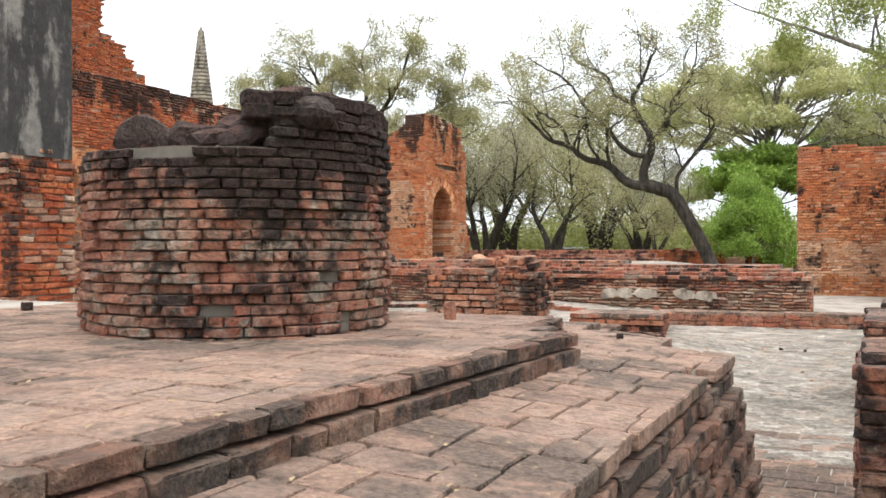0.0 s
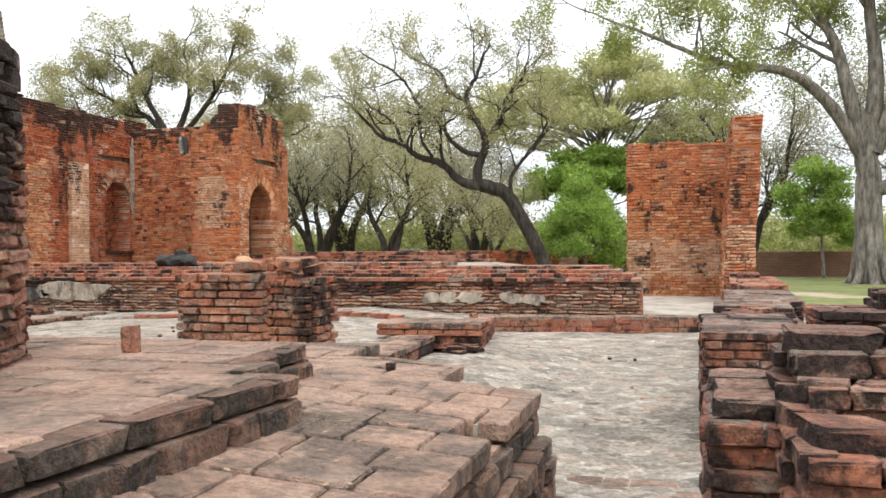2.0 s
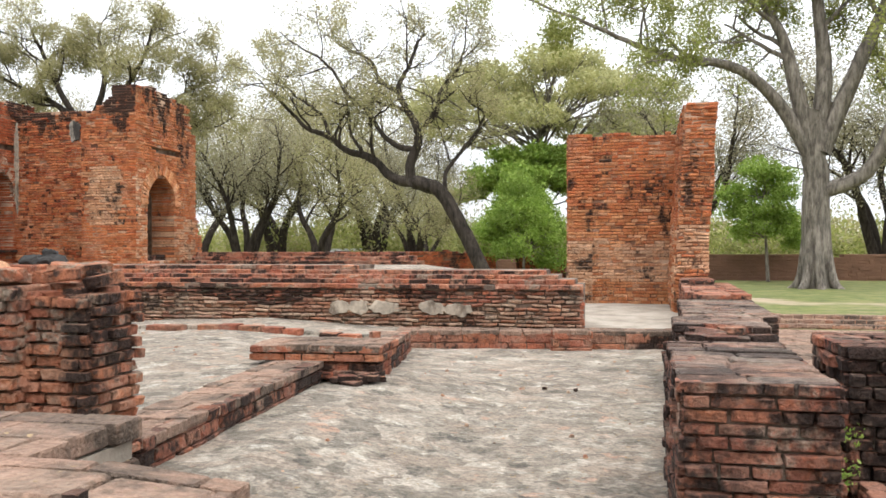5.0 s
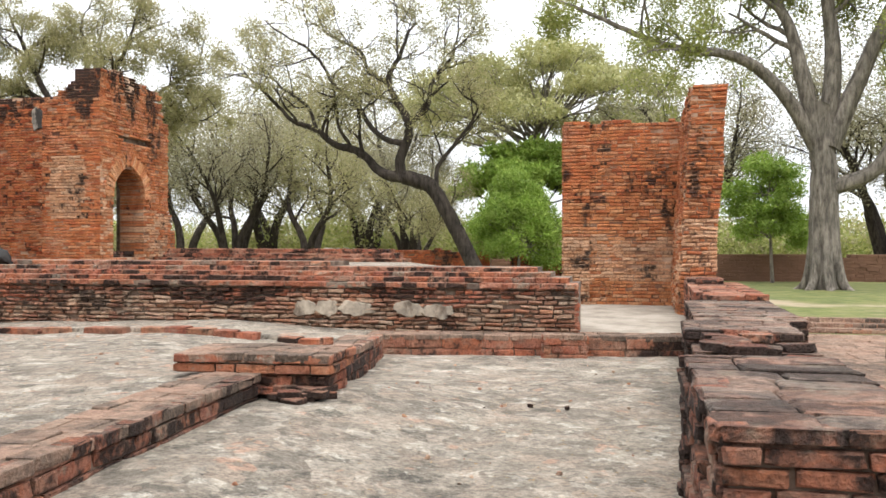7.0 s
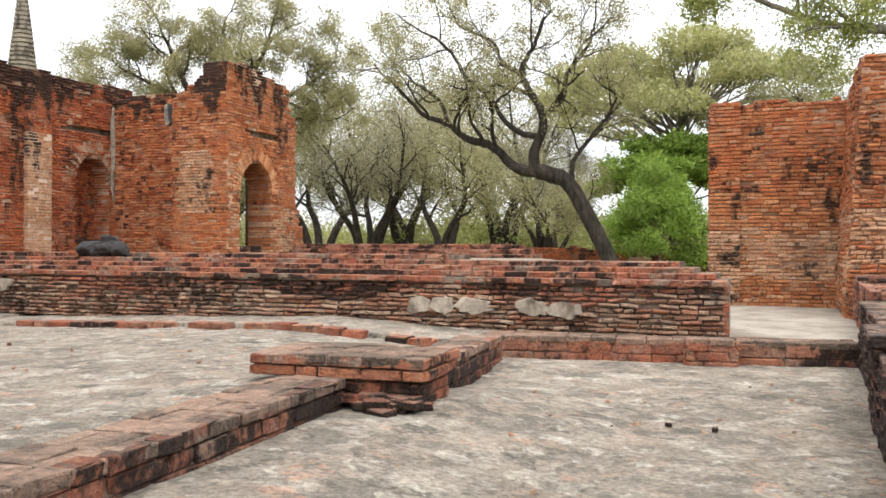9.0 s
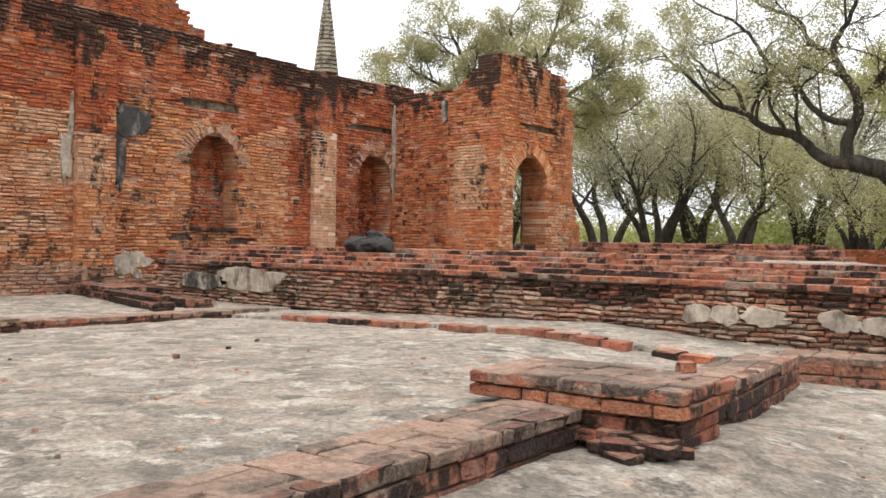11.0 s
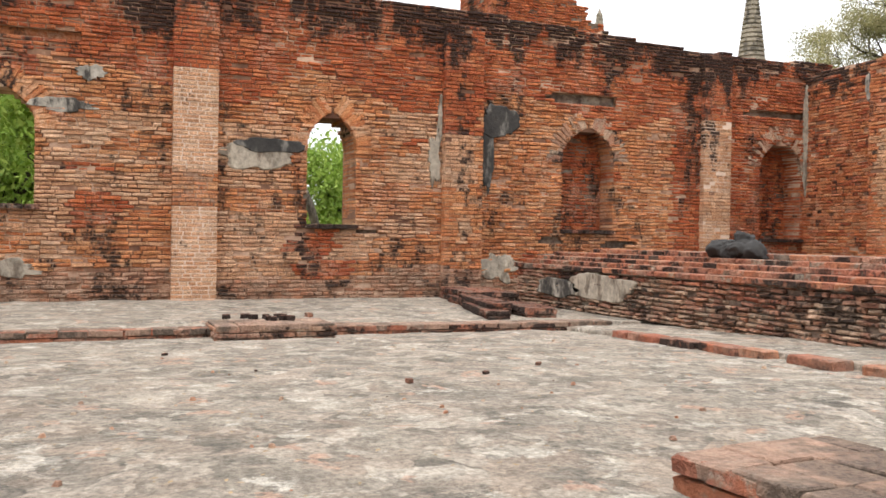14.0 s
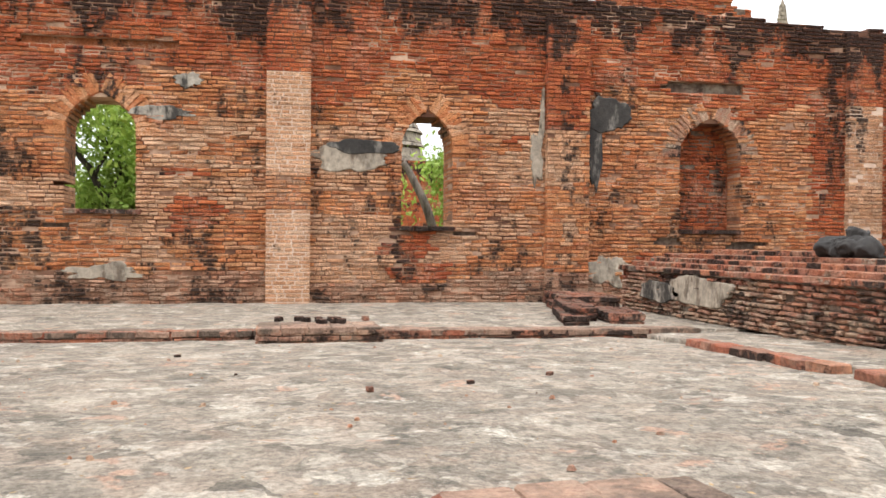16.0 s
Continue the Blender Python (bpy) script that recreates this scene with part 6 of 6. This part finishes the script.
crown_tree("window_tree", "green tree seen through the wall openings", 47, 3.9, 5.0, M_LEAFB, M_BARK, 5, 60000, 0.10, (-29.5, 22.2, -0.5), 0.45, 0.15, 0.1)
crown_tree("window_tree", "leafy green tree seen through the wall openings", 49, 6.3, 7.0, M_LEAFB, M_BARK, 5, 42000, 0.10, (-29.0, 10.0, -0.5), 0.4, 0.2, 0.1)
crown_tree("window_tree", "green tree seen through the wall openings", 53, 3.0, 6.0, M_LEAFB, M_BARK, 5, 60000, 0.10, (-32.0, 13.6, -0.5), 0.5, 0.15, 0.1)

fallen = thing("leaning_branch", "bare grey branch leaning outside the window", "branch")
tubes("stem", [(smooth_line([(-24.0, 17.2, 3.1), (-24.0, 17.45, 2.7), (-23.95, 17.85, 1.85), (-24.1, 18.2, 0.6), (-24.0, 18.4, -0.6)], 16), np.linspace(0.09, 0.15, 16))], M_BARKG, fallen)

# far woods: many clumps of leaves behind everything
r = np.random.default_rng(91)
tips = []
for k in range(420):
    a = r.random()
    x, y = -75 + 150 * a, 78 + 34 * r.random()
    tips.append((x, y, 0.1 + (3.0 + 2.6 * noise.noise(Vector((x * 0.06, 3, 0)))) * r.random()))
for k in range(90):
    y = 5 + 75 * r.random()
    tips.append((-60 - 18 * r.random(), y, 0.5 + 4 * r.random()))
woods = thing("far_woods", "distant low belt of green and olive trees", "woods", "stuff")
leaves("crown", tips, 110000, 1.0, 0.19, M_LEAF, woods, r)
leaves("crown", [(x, y - 4, z * 0.75) for x, y, z in tips], 90000, 1.0, 0.19, M_LEAFY, woods, r)
leaves("undergrowth", [(x, y + 3, z * 0.55) for x, y, z in tips], 130000, 0.9, 0.22, M_LEAFY, woods, r)

# weeds in the gap beside the end block
weeds = thing("weeds", "small green weeds growing between brick walls", "weeds", "stuff")
leaves("leaves", [(1.04 + 0.05 * r.random(), 10.45 + 0.5 * r.random(), -0.05 + 0.35 * r.random()) for _ in range(30)], 130, 0.03, 0.015, M_LEAFB, weeds, r)
leaves("leaves", [(-4.3 + 0.3 * r.random(), 9.92, 0.38 + 0.08 * r.random()) for _ in range(8)], 60, 0.02, 0.012, M_LEAFY, weeds, r)

# ---- distance ----
far_wall = thing("wall_far", "long low earthen brick wall closing the lawn", "wall", "structure")
for x0, y0, x1, y1, h in ((2.5, 53.5, 45, 57.0, 0.85), (-14, 60, 2.5, 53.5, 0.5)):
    ang = math.degrees(math.atan2(y1 - y0, x1 - x0))
    run = math.hypot(x1 - x0, y1 - y0)
    rows = lay(-0.6, h + 0.25, 0.16, lambda z: [(0, run)], lambda s: h + wave(s, 0.14, 71, 0.6), 0.5)
    core_mesh("core", rows, Plane(x0, y0, ang), M_DIRT, far_wall, 0.7, 0.02)
    brick_mesh("bricks", rows, Plane(x0, y0, ang), [M_DIRT], far_wall, None, 0.03, 1.5)
red_wall = thing("wall_ruin_far", "low ruined red brick wall beyond the terrace", "wall", "structure")
for x, y, run, h in ((-12.0, 47.5, 5.5, 1.05), (-5.6, 48.0, 2.4, 0.9), (-2.9, 47.0, 1.6, 1.15)):
    rows = lay(-0.6, h + 0.2, 0.09, lambda z: [(0, run)], lambda s: h + wave(s, 0.2, x, 1.0), 0.32)
    core_mesh("core", rows, Plane(x, y, 2), M_DIRT, red_wall, 0.6)
    brick_mesh("bricks", rows, Plane(x, y, 2), [M_WALL], red_wall, None, 0.04, 1.5)


def chedi(at, scale=0.85):
    """A ringed spire: rings on a tapering cone over a bell."""
    ob = thing("spire", "slender ringed grey stupa spire far behind the wall", "stupa", at=at)
    bm = bmesh.new()
    profile = [(5.0, -0.5), (5.0, 2.5), (3.6, 3.0), (2.6, 6.5), (1.8, 8.6), (1.4, 9.2), (1.4, 10.2), (1.12, 10.4)]
    z, rr = 10.4, 1.1
    while z < 17.4:
        q = rr
        profile += [(q, z), (q, z + 0.17), (q * 0.80, z + 0.18), (q * 0.80, z + 0.27)]
        z += 0.28
        rr = 1.1 - (z - 10.4) * 0.122
    profile += [(0.14, z), (0.05, z + 0.3)]
    rings = []
    for q, h in profile:
        rings.append([bm.verts.new((q * math.cos(2 * math.pi * k / 20), q * math.sin(2 * math.pi * k / 20), h)) for k in range(20)])
    for a, b in zip(rings[:-1], rings[1:]):
        for k in range(20):
            bm.faces.new((a[k], a[(k + 1) % 20], b[(k + 1) % 20], b[k]))
    bmesh.ops.scale(bm, vec=(scale, scale, scale), verts=bm.verts)
    part("shaft", bm, M_CHEDI, ob)


chedi((-37.5, 44.2, -0.3))
chedi((-110.0, 80.9, -0.5), 1.92)
hut = thing("hut", "small hut with a rusty sloping roof among the trees", "hut", at=(-11.6, 76, -0.5))
bm = bmesh.new()
bmesh.ops.create_cube(bm, size=1, matrix=Matrix.Translation((0, 0, 0.7)) @ Matrix.Diagonal((2.4, 2, 1.4, 1)))
part("wall", bm, M_DIRT, hut)
bm = bmesh.new()
bmesh.ops.create_cube(bm, size=1, matrix=pose(0, -0.3, 1.65, 16) @ Matrix.Diagonal((3.0, 3.0, 0.12, 1)))
part("roof", bm, M_ROOF, hut)


def van(at, turn):
    ob = thing("parked_van", "white van parked among the far trees", "van", at=at)
    bm = bmesh.new()
    bmesh.ops.create_cube(bm, size=1, matrix=Matrix.Translation((0, 0, 0.95)) @ Matrix.Diagonal((4.4, 1.8, 1.3, 1)))
    bmesh.ops.bevel(bm, geom=bm.edges[:], offset=0.22, segments=3, affect="EDGES")
    part("body", bm, M_WHITE, ob)
    bm = bmesh.new()
    bmesh.ops.create_cube(bm, size=1, matrix=Matrix.Translation((0, -0.88, 1.2)) @ Matrix.Diagonal((3.4, 0.08, 0.42, 1)))
    part("window", bm, M_GLASSD, ob)
    for x in (-1.4, 1.4):
        bm = bmesh.new()
        bmesh.ops.create_cone(bm, cap_ends=True, segments=16, radius1=0.33, radius2=0.33, depth=0.22, matrix=pose(x, -0.8, 0.33, 90))
        part("wheel", bm, M_GLASSD, ob)
    ob.rotation_euler = (0, 0, radians(turn))


van((-24.5, 82, -0.5), 8)
van((25.0, 74, -0.5), -10)
